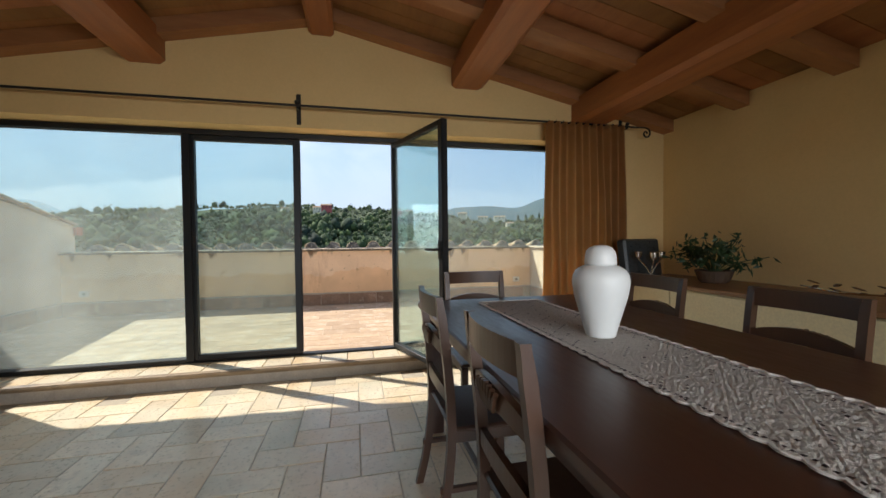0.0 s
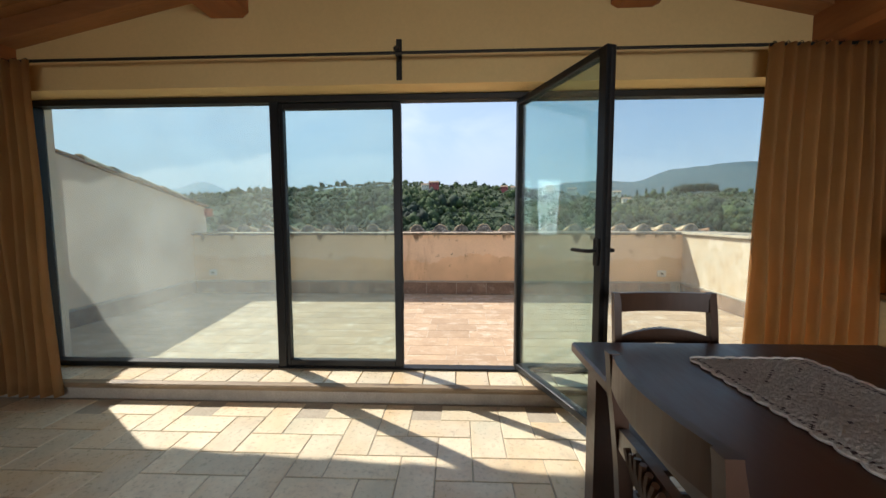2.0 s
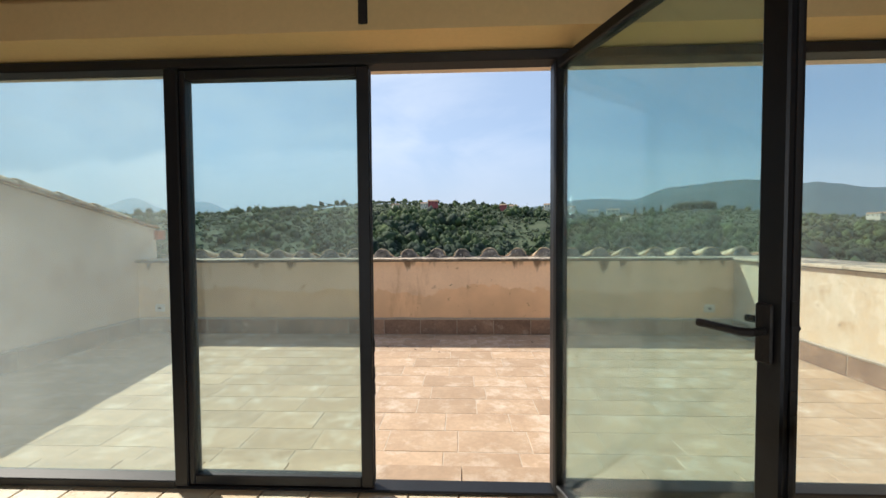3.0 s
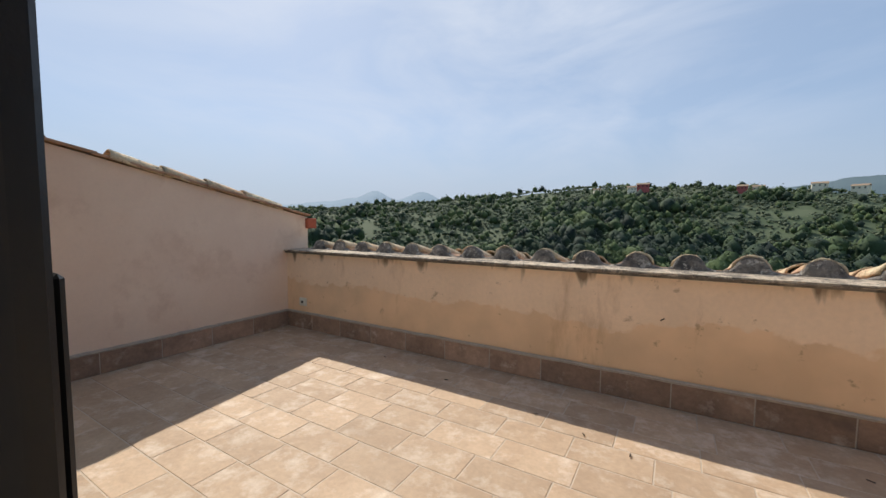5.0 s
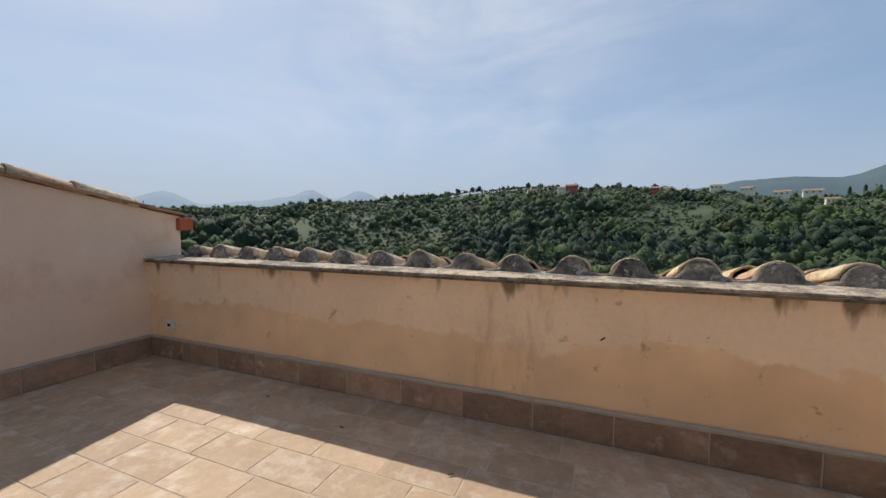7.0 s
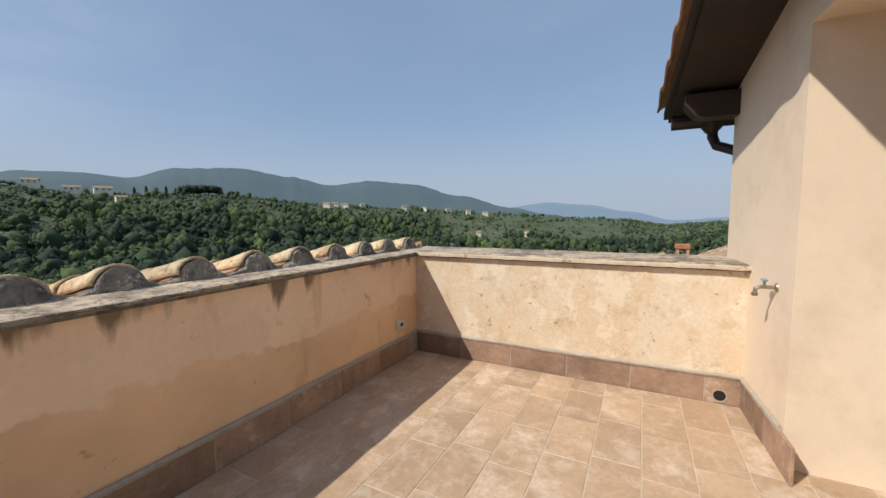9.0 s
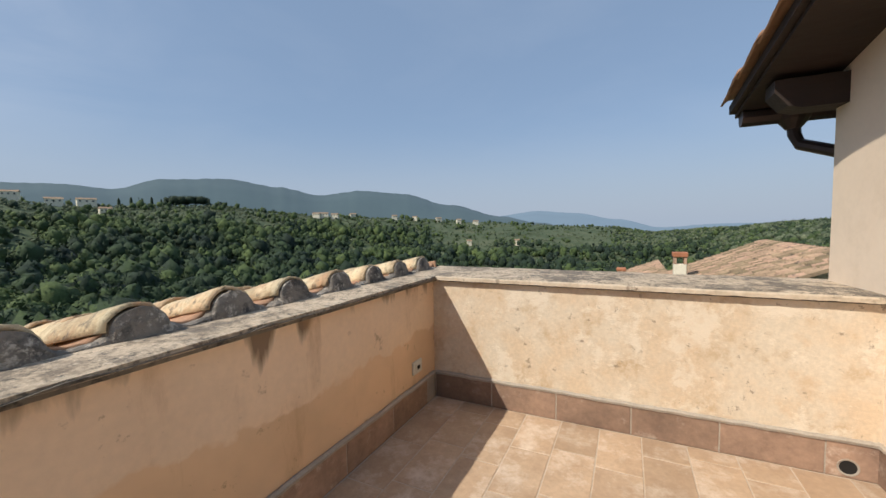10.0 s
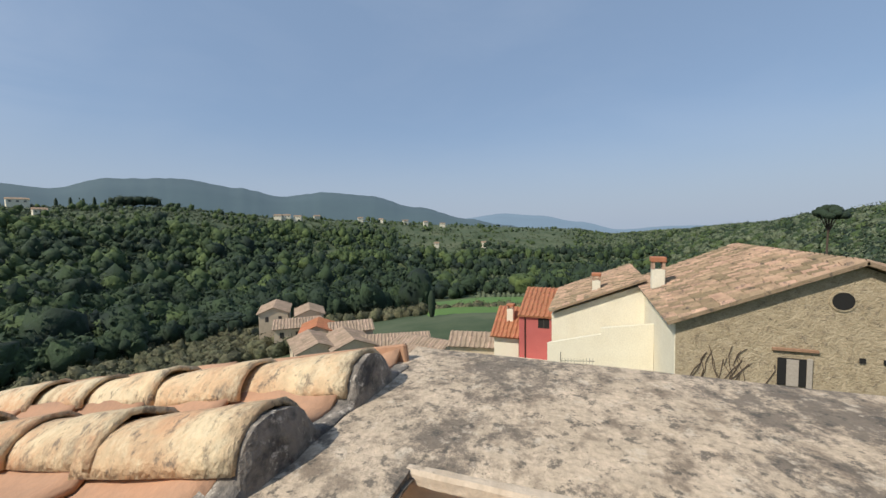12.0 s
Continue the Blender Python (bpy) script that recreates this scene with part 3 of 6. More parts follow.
bmesh.ops.recalc_face_normals(bm, faces=bm.faces)
structure("ceiling", bm, "boards", "brown stained board ceiling on exposed beams", "ceiling")
for side in (-1, 1):
    x_end = ROOF_L - 0.02 if side < 0 else ROOF_R + 0.02
    bm = prism([(RIDGE_X, roof_z(RIDGE_X) + 0.034), (x_end, roof_z(x_end) + 0.034), (x_end, roof_z(x_end) + 0.10), (RIDGE_X, RIDGE_Z + 0.10)], "y", ROOM_B - 0.3, lambda p: y_f(p[0]) + 0.46)
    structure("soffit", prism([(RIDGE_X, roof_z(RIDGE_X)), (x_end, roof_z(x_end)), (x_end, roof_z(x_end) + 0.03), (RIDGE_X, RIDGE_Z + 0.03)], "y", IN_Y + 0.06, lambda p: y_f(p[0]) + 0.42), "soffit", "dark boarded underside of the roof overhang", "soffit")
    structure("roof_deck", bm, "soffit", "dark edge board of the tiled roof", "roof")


def beam(x, z, w, h, y1):
    """A squared log with softened edges; its end shows outside under the eaves."""
    t = thing("ceiling_beam", (x, 0, z), "thick reddish brown timber ceiling beam", "beam", "beams of the room's ceiling")
    bm = bmesh.new()
    segs, rows = 8, 26
    prof = [(-0.5, 0.12), (-0.36, 0), (0.36, 0), (0.5, 0.12), (0.5, 1), (-0.5, 1)]
    rings = []
    for k in range(rows + 1):
        y = ROOM_B + (IN_Y - ROOM_B + 0.02) * k / rows
        j = 1 + 0.03 * noise.noise((x * 3, y * 0.9, 0))
        sh = 0.012 * noise.noise((x, y * 0.7, 5))
        rings.append([bm.verts.new((p * w * j + sh, y, q * h + 0.012 * noise.noise((x, y, p * 4)))) for p, q in prof])
    for a, b in zip(rings, rings[1:]):
        for k in range(6):
            bm.faces.new((a[k], a[(k + 1) % 6], b[(k + 1) % 6], b[k]))
    bm.faces.new(rings[0])
    bm.faces.new(rings[-1])
    bmesh.ops.recalc_face_normals(bm, faces=bm.faces)
    part("timber", bm, "beam", t)
    return t


beam(-2.14, 2.80, 0.32, 0.26, 0)
beam(RIDGE_X, 3.18, 0.23, 0.21, 0)
beam(0.72, 2.79, 0.32, 0.24, 0)
beam(2.10, 2.49, 0.38, 0.26, 0)
beam(-3.9, 2.49, 0.30, 0.20, 0)
# eave purlin ends outside
for x in (-4.75, -3.4, -2.0, RIDGE_X, 0.75, 2.15, 3.62):
    t = thing("eave_purlin", (x, 0, 0), "dark timber purlin end under the roof overhang", "beam", "purlin ends under the eaves")
    e = y_f(x) + 0.36
    zt = roof_z(x) - 0.002 - 0.11 * SLOPE
    prof = [(-0.05, zt), (e, zt), (e, zt - 0.08), (e - 0.07, zt - 0.17), (e - 0.14, zt - 0.19), (-0.05, zt - 0.19)]
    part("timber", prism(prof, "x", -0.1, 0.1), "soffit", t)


def rafter(y):
    t = thing("ceiling_rafter", (0, y, 0), "brown timber rafter carried by the ceiling beams", "rafter", "rafters of the room's ceiling")
    for side in (-1, 1):
        xe = ROOM_L if side < 0 else ROOM_R
        a, b = sorted((RIDGE_X + side * 0.02, xe))
        part("timber", prism([(a, roof_z(a) - 0.13), (b, roof_z(b) - 0.13), (b, roof_z(b) - 0.002), (a, roof_z(a) - 0.002)], "y", -0.075, 0.075), "rafter", t)


for k in range(9):
    rafter(-0.42 - 0.78 * k if k else IN_Y - 0.07)

# ---- window ledge ----
structure("ledge", box((ROOM_L, -0.36, -0.1), (ROOM_R, 0.14, 0.108)), "mortar", "low masonry step below the window", "step")
structure("ledge_nosing", prism([(-0.40, 0.10), (-0.405, 0.115), (-0.395, 0.128), (-0.34, 0.131), (-0.34, 0.085), (-0.385, 0.085)], "x", ROOM_L + 0.003, ROOM_R - 0.003), "nosing", "worn brown nosing along the window step", "step")

# ---- window and glass door ----
FY0, FY1 = -0.085, 0.012


def frame_bar(parent, name, a, b, bevel=0.006):
    return part(name, box(a, b, bevel), "frame", parent)


win = thing("window_1", (0, 0, 0), "wide dark steel-framed window with dusty clear panes", "window", "", "structure")
frame_bar(win, "head", (OPEN_L, FY0, 2.262), (OPEN_R, FY1, LINTEL_Z - 0.004))
frame_bar(win, "sill", (OPEN_L, FY0, 0.133), (-1.955, FY1, 0.175))
frame_bar(win, "sill", (0.03, FY0, 0.133), (OPEN_R, FY1, 0.175))
frame_bar(win, "threshold", (-1.955, FY0, 0.133), (0.03, FY1, 0.148))
for a, b in ((-3.948, -3.89), (-1.955, -1.883), (-0.03, 0.03), (OPEN_R - 0.06, OPEN_R - 0.002)):
    frame_bar(win, "post", (a, FY0 - 0.003, 0.15), (b, FY1 + 0.003, 2.264))
for a, b, mt in ((-3.89, -1.955, "dusty_glass"), (0.03, OPEN_R - 0.06, "glass")):
    pane = part("pane", box((a, -0.008, 0.175), (b, 0.004, 2.262)), mt, win, "dusty clear window pane")
    pane.visible_shadow = False


def leaf(name, label, m, w, handle):
    """A glazed door leaf; its hinge stands at the origin and it reaches along -x."""
    t = thing(name, (0, 0, 0), label, "glass door", "", "structure")
    z0, z1, d = 0.155, 2.255, 0.03
    for nm, a, b in (("stile", (-w, -d, z0), (-w + 0.062, d, z1)), ("stile", (-0.03, -d, z0), (0, d, z1)),
                     ("rail", (-w + 0.062, -d, z1 - 0.045), (-0.03, d, z1)), ("rail", (-w + 0.062, -d, z0), (-0.03, d, z0 + 0.05))):
        part(nm, box(a, b, 0.005), "frame", t)
    g = part("pane", box((-w + 0.062, -0.008, z0 + 0.05), (-0.03, 0.008, z1 - 0.045)), "door_glass" if handle else "film_glass", t, "clear greenish glass pane")
    g.visible_shadow = False
    part("gasket", box((-w - 0.004, -0.008, z0 + 0.02), (-w, 0.008, z1 - 0.02)), "seal", t)
    part("lock_case", box((-w + 0.008, -d - 0.008, 0.86), (-w + 0.072, -d, 1.44), 0.004), "frame", t)
    for s in (-1, 1):
        if handle:
            h = part("handle", sweep([(-w + 0.04, s * d, 1.18), (-w + 0.04, s * (d + 0.05), 1.18), (-w + 0.055, s * (d + 0.062), 1.18), (-w + 0.17, s * (d + 0.062), 1.18)], 0.011), "iron", t, "black lever handle")
            part("rose", box((-w + 0.02, min(s * d, s * (d + 0.01)), 1.1), (-w + 0.06, max(s * d, s * (d + 0.01)), 1.25), 0.004), "iron", h)
    for z in ((0.62, 0.70, 0.84) if not handle else (0.98, 1.2)):
        part("lock_slot", box((-w - 0.0065, -0.012, z), (-w - 0.004, 0.012, z + 0.06)), "hole", t)
    t.matrix_world = m
    return t


leaf("door_1", "open steel-framed glass door with black lever handle", pose(-0.008, -0.062, 0, 0, 0, 109), 0.99, True)
leaf("door_2", "closed steel-framed glass door leaf with dark edges", pose(-1.883, -0.047, 0, 0, 0, 180), 0.955, False)

# ---- curtain rail and curtains ----
rod = thing("curtain_rod", (0, 0, 0), "thin black wrought iron curtain rod with scroll end", "curtain rod")
part("rod", sweep([(-4.3, -0.40, 2.48), (2.66, -0.40, 2.48)], 0.011), "iron", rod)
curl = [(2.66 + 0.10 + 0.06 * (1 - k / 22) * math.cos(math.pi * 0.5 - k * 0.42) , -0.40, 2.42 + 0.06 * (1 - k / 22) * math.sin(math.pi * 0.5 - k * 0.42)) for k in range(20)]
part("scroll", sweep([(2.66, -0.40, 2.48), (2.72, -0.40, 2.482)] + curl, 0.009), "iron", rod)
for x in (-0.9, 2.52, -4.2):
    b = part("bracket", box((x - 0.02, IN_Y - 0.012, 2.34), (x + 0.02, IN_Y, 2.62), 0.004), "iron", rod)
    part("arm", sweep([(x, IN_Y, 2.465), (x, -0.40, 2.465)], 0.009), "iron", b)
    part("knob", lathe([(0.004, 0), (0.02, 0.012), (0.022, 0.03), (0.004, 0.045)], 12, None, (x, -0.40, 2.485)), "iron", b)


def curtain(x0, x1, folds, seed):
    t = thing("curtain", (x0, -0.42, 2.46), "gathered amber cotton curtain hanging from an iron rod", "curtain", "curtains beside the window")
    bm = bmesh.new()
    n, rows = folds * 10, 24
    grid = []
    for r in range(rows + 1):
        v = r / rows
        row = []
        for k in range(n + 1):
            u = k / n
            ph = u * folds * 2 * math.pi + 0.5 * noise.noise((u * 5 + seed, v * 1.2, 0))
            amp = 0.026 + 0.03 * v ** 0.6
            flare = 1 + 0.12 * v
            x = (u - 0.5) * (x1 - x0) * flare + 0.02 * noise.noise((u * 9, v * 2, seed))
            y = amp * math.sin(ph) + 0.025 * noise.noise((u * 4 + seed, v * 2.2, 3))
            row.append(bm.verts.new((x + (x1 - x0) / 2, y, 0.02 - v * 2.44)))
        grid.append(row)
    for a, b in zip(grid, grid[1:]):
        for k in range(n):
            bm.faces.new((a[k], a[k + 1], b[k + 1], b[k]))
    bmesh.ops.solidify(bm, geom=bm.faces[:], thickness=0.004)
    part("cloth", bm, "curtain", t, "", True)
    for k in range(folds):
        rg = bmesh.new()
        x = (k + 0.5) / folds * (x1 - x0)
        sweep([(x, 0.02 + 0.02 * math.cos(a), 0.02 + 0.02 * math.sin(a)) for a in [i * math.pi / 4 for i in range(9)]], 0.0025, 6, rg)
        part("ring", rg, "iron", t)
    return t


curtain(1.53, 2.46, 11, 1.0)
curtain(-4.32, -3.50, 10, 4.0)

# ---- dining table and what stands on it ----
TZ = 0.84
TX, TY = 0.62, -2.85
table = thing("dining_table", (TX, TY, 0), "long dark-stained wooden dining table with smooth top", "table")
part("tabletop", box((-0.62, -1.37, TZ - 0.045), (0.62, 1.37, TZ), 0.008), "darkwood", table)
for s in (-1, 1):
    part("apron", box((s * 0.52 - 0.015, -1.2, TZ - 0.15), (s * 0.52 + 0.015, 1.2, TZ - 0.046)), "darkwood", table)
    part("apron", box((-0.5, s * 1.24 - 0.015, TZ - 0.15), (0.5, s * 1.24 + 0.015, TZ - 0.046)), "darkwood", table)
    for q in (-1, 1):
        part("leg", prism([(s * 0.53 - 0.045, q * 1.24 - 0.045), (s * 0.53 + 0.045, q * 1.24 - 0.045), (s * 0.53 + 0.045, q * 1.24 + 0.045), (s * 0.53 - 0.045, q * 1.24 + 0.045)], "z", 0, TZ - 0.046), "darkwood", table)

# crocheted runner: a net of cords with a scalloped edge
run = thing("table_runner", (0.58, -2.70, TZ), "grey-beige crocheted lace runner along the dining table", "table runner")
bm = bmesh.new()
NX, NY, RW, RL = 46, 236, 0.40, 2.05
verts = {}
for i in range(NX + 1):
    for k in range(NY + 1):
        u, v = i / NX, k / NY
        edge = 0.012 * abs(math.sin(v * math.pi * 34)) * (abs(u - 0.5) * 2) ** 6
        x = (u - 0.5) * (RW + 2 * edge) + 0.003 * noise.noise((u * 30, v * 140, 0))
        d = abs(((u * 2) % 1) - 0.5) * 2 + abs(((v * 10) % 1) - 0.5) * 2
        z = 0.0045 + 0.003 * noise.noise((u * 26, v * 130, 7)) + 0.0008 * math.cos(d * math.pi * 9)
        verts[i, k] = bm.verts.new((x, (v - 0.5) * RL, z))
for i in range(NX):
    for k in range(NY):
        u, v = (i + 0.5) / NX, (k + 0.5) / NY
        d = (abs(((u * 2) % 1) - 0.5) * 2 + abs(((v * 10) % 1) - 0.5) * 2) * 3
        hole = i % 2 and k % 2 and int(d) % 3 == 0 and (i * 7 + k * 3) % 5 == 0 or (i in (2, NX - 3) and k % 2 == 0)
        if not hole:
            bm.faces.new((verts[i, k], verts[i + 1, k], verts[i + 1, k + 1], verts[i, k + 1]))
bmesh.ops.solidify(bm, geom=bm.faces[:], thickness=0.003)
part("lace", bm, "lace", run)
for sgn in (-1, 1):
    cord = [(sgn * (0.202 + 0.012 * abs(math.sin(k / 340 * math.pi * 34))), (k / 340 - 0.5) * 2.05, 0.006) for k in range(341)]
    part("scalloped_edge", sweep(cord, 0.004, 5), "lace", run, "scalloped crochet edge")
    part("end_fringe", sweep([((k / 40 - 0.5) * 0.40, sgn * (1.028 + 0.01 * abs(math.sin(k / 40 * math.pi * 7))), 0.006) for k in range(41)], 0.004, 5), "lace", run)

vase = thing("ginger_jar", (0.59, -2.65, TZ + 0.0075), "white porcelain ginger jar with domed lid", "jar")
part("body", lathe([(0.0086, 0.0), (0.058, 0.0), (0.061, 0.006), (0.064, 0.02), (0.075, 0.06), (0.091, 0.115), (0.105, 0.165), (0.1125, 0.205), (0.1145, 0.232), (0.111, 0.255), (0.100, 0.275), (0.083, 0.288), (0.066, 0.296), (0.056, 0.30)], 48), "porcelain", vase, "", True)
part("lid", lathe([(0.056, 0.298), (0.0625, 0.299), (0.0635, 0.31), (0.0625, 0.335), (0.0575, 0.355), (0.0447, 0.371), (0.0258, 0.379), (0.0052, 0.381)], 48), "porcelain", vase, "rounded porcelain lid", True)


def make_chair():
    """Faces +x; the back stands at x = 0."""
    c = thing("dining_chair", (0, 0, 0), "dark-stained wooden dining chair with carved slatted back", "chair", "chairs round the dining table")
    w, sz = 0.23, 0.48

    def post_x(z):
        return 0.05 - 0.05 * ((z - sz) / 0.55) ** 1.6 if z > sz else 0.05 - 0.07 * ((sz - z) / sz) ** 2
    for s in (-1, 1):
        zs = [0, 0.12, 0.25, 0.38, 0.48, 0.6, 0.72, 0.84, 0.94, 1.0, 1.022]
        bm = bmesh.new()
        rings = []
        for z in zs:
            x = post_x(z)
            d = 0.018 if z < 0.98 else 0.014
            y = s * (w - 0.02)
            rings.append([bm.verts.new((x + a * d, y + b * 0.016, z)) for a, b in ((-1, -1), (1, -1), (1, 1), (-1, 1))])
        for a, b in zip(rings, rings[1:]):
            for k in range(4):
                bm.faces.new((a[k], a[(k + 1) % 4], b[(k + 1) % 4], b[k]))
        bm.faces.new(rings[0][::-1])
        bm.faces.new(rings[-1])
        part("rear_leg", bm, "chairwood", c)
        part("front_leg", prism([(0.40, s * 0.20 - 0.02), (0.44, s * 0.20 - 0.02), (0.44, s * 0.20 + 0.02), (0.40, s * 0.20 + 0.02)], "z", 0, sz - 0.03), "chairwood", c)
        part("stretcher", box((0.0, s * 0.205 - 0.011, 0.20), (0.41, s * 0.205 + 0.011, 0.225), 0.003), "chairwood", c)
        part("side_rail", box((0.06, s * 0.205 - 0.011, sz - 0.07), (0.41, s * 0.205 + 0.011, sz - 0.02), 0.003), "chairwood", c)
    part("stretcher", box((0.20, -0.195, 0.20), (0.222, 0.195, 0.222), 0.003), "chairwood", c)
    part("seat", box((0.045, -0.225, sz - 0.022), (0.46, 0.225, sz), 0.008), "chairwood", c)

    def slat(name, z, h, bow, arch, th=0.011):
        bm = bmesh.new()
        n = 14
        rings = []
        for k in range(n + 1):
            y = (k / n - 0.5) * 2 * (w - 0.03)
            q = 1 - (y / (w - 0.03)) ** 2
            x = post_x(z) - bow * q
            lo, hi = z - h / 2 + arch * q * 0.6, z + h / 2 + arch * q
            rings.append([bm.verts.new(p) for p in ((x - th, y, lo), (x + th, y, lo), (x + th, y, hi), (x - th, y, hi))])
        for a, b in zip(rings, rings[1:]):
            for k in range(4):
                bm.faces.new((a[k], a[(k + 1) % 4], b[(k + 1) % 4], b[k]))
        bm.faces.new(rings[0][::-1])
        bm.faces.new(rings[-1])
        return part(name, bm, "chairwood", c)
    slat("top_rail", 0.978, 0.085, 0.028, 0.0)
    slat("lower_slat", 0.60, 0.05, 0.02, 0.028)
    mid = slat("carved_slat", 0.80, 0.05, 0.022, 0.036)
    for k in range(7):
        y = (k - 3) * 0.024
        part("shell_rib", sweep([(post_x(0.8) - 0.036, y * 0.5, 0.79), (post_x(0.83) - 0.04, y * 0.85, 0.83), (post_x(0.86) - 0.036, y * 1.05, 0.862 - abs(k - 3) * 0.004)], 0.008, 6), "chairwood", mid)
    return c


chair = make_chair()
chair.matrix_world = pose(-0.085, -2.33, 0, 0, 0, 0)
for x, y, rz in ((-0.05, -3.06, 0), (0.45, -1.33, -90), (1.43, -2.02, 180), (1.43, -2.84, 180)):
    copy_thing(chair, pose(x, y, 0, 0, 0, rz))

# ---- sideboard by the right wall ----
SB = 0.85
side = thing("sideboard", (2.30, -1.86, 0), "long cream sideboard with brown wooden top", "sideboard")
part("body", box((0.03, -1.6, 0.06), (0.78, 1.42, SB - 0.035), 0.004), "cream", side)
part("plinth", box((0.06, -1.57, 0), (0.76, 1.39, 0.06)), "darkwood", side)
part("top", box((0.0, -1.64, SB - 0.035), (0.79, 1.46, SB), 0.006), "woodtop", side, "brown wooden top board")
for k in range(4):
    y0 = -1.59 + k * 0.75
    d = part("door", box((0.012, y0 + 0.006, 0.075), (0.030, y0 + 0.744, SB - 0.05), 0.003), "cream", side)
    part("knob", lathe([(0.004, 0), (0.013, 0.006), (0.013, 0.014), (0.003, 0.02)], 12, None, (0, 0, 0)), "brass", d)
    d.children[0].matrix_local = pose(0.012, y0 + 0.08 + 0.58 * (k % 2), 0.52, 0, -90, 0)

tray = thing("black_case", (2.52, -0.62, SB), "dark upright case standing on the sideboard", "case")
part("body", box((-0.26, -0.05, 0), (0.27, 0.06, 0.40), 0.02, pose(0, 0, 0, -8, 0, 12)), "darkplastic", tray)
part("foot", box((-0.2, -0.1, 0), (0.2, 0.09, 0.015), 0.005), "darkplastic", tray)
cand = thing("candle_holder", (2.42, -0.86, SB), "small glass and metal candle holder on the sideboard", "candle holder")
part("base", lathe([(0.10, 0), (0.10, 0.008), (0.012, 0.02), (0.009, 0.06)], 20), "silver", cand)
for k in range(3):
    a = k * 2.1
    arm = part("arm", sweep([(0, 0, 0.05), (0.06 * math.cos(a), 0.06 * math.sin(a), 0.14), (0.12 * math.cos(a), 0.12 * math.sin(a), 0.2)], 0.006), "silver", cand)
    part("cup", lathe([(0.012, 0), (0.032, 0.02), (0.04, 0.07), (0.034, 0.075), (0.02, 0.03)], 16, None, (0.12 * math.cos(a), 0.12 * math.sin(a), 0.2)), "silver", arm)

plant = thing("potted_plant", (2.72, -1.27, SB), "dark green leafy plant in a low brown pot", "plant")
part("pot", lathe([(0.10, 0), (0.12, 0.02), (0.15, 0.11), (0.14, 0.115), (0.12, 0.09)], 24), "pot", plant, "low brown pot")
stems, leaves = bmesh.new(), bmesh.new()
for k in range(46):
    a, r, h = random.uniform(0, 6.28), random.uniform(0.08, 0.34), random.uniform(0.10, 0.34)
    tip = Vector((r * math.cos(a) * 0.9, r * math.sin(a) * 1.25, 0.1 + h * (1.1 - r)))
    sweep([(0.02 * math.cos(a), 0.02 * math.sin(a), 0.09), tip * 0.55 + Vector((0, 0, 0.07)), tip], 0.003, 5, stems)
    for q in range(7):
        c = tip * random.uniform(0.6, 1.05) + Vector([random.uniform(-0.04, 0.04) for _ in range(3)])
        c.z = max(c.z, 0.03)
        u = Vector([random.uniform(-1, 1) for _ in range(3)]).normalized()
        w = u.orthogonal().normalized()
        l, b = random.uniform(0.03, 0.05), random.uniform(0.014, 0.022)
        n = u.cross(w) * 0.006
        vs = [leaves.verts.new(p) for p in (c - u * l, c - u * l * 0.2 + w * b + n, c + u * l, c - u * l * 0.2 - w * b + n)]
        ce = leaves.verts.new(c - u * 0.1 * l - n)
        for i in range(4):
            leaves.faces.new((vs[i], vs[(i + 1) % 4], ce))
part("stem_cluster", stems, "houseplant", plant)
part("foliage", leaves, "houseplant", plant)
dec = thing("silver_branch", (2.55, -2.45, SB), "silver metal leaf branch ornament lying on the sideboard", "ornament")
part("stem", sweep([(0, -0.35, 0.02), (0.03, -0.1, 0.06), (-0.02, 0.15, 0.05), (0.03, 0.4, 0.07)], 0.006), "silver", dec)
for k in range(12):
    y = -0.33 + k * 0.06
    s = 1 if k % 2 else -1
    bm = bmesh.new()
    bmesh.ops.create_icosphere(bm, subdivisions=1, radius=1, matrix=pose(s * 0.04, y, 0.06 + 0.02 * (k % 3), 20 * s, 15, 40 * s) @ Matrix.Diagonal((0.018, 0.042, 0.006, 1)))
    part("metal_leaf", bm, "silver", dec)


# ---- terrace shell ----
structure("terrace", box((X_L - 0.3, -0.03, -1.0), (X_R + 0.5, Y_F + 0.1, Z_T - 0.0022)), "joint", "mortar bed under the terrace tiles", "floor")
front = structure("parapet_front", box((X_L, Y_F, -9), (X_R, Y_F + 0.27, 1.103)), "front_plaster", "low plastered parapet with damp orange lower zone", "wall")
right = structure("parapet_right", prism([(X_R, 0.3), (3.76, 0.3), (3.76, Y_F + 0.27), (X_R, Y_F + 0.27)], "z", -9, 1.103), "right_plaster", "sunlit yellowish plastered parapet with peeling patches", "wall")
left = structure("wall_terrace_left", prism([(-0.02, -9), (3.5, -9), (3.5, 1.552), (-0.02, 2.32)], "x", X_L - 0.3, X_L), "left_plaster", "tall shaded plaster wall with a sloping top", "wall")


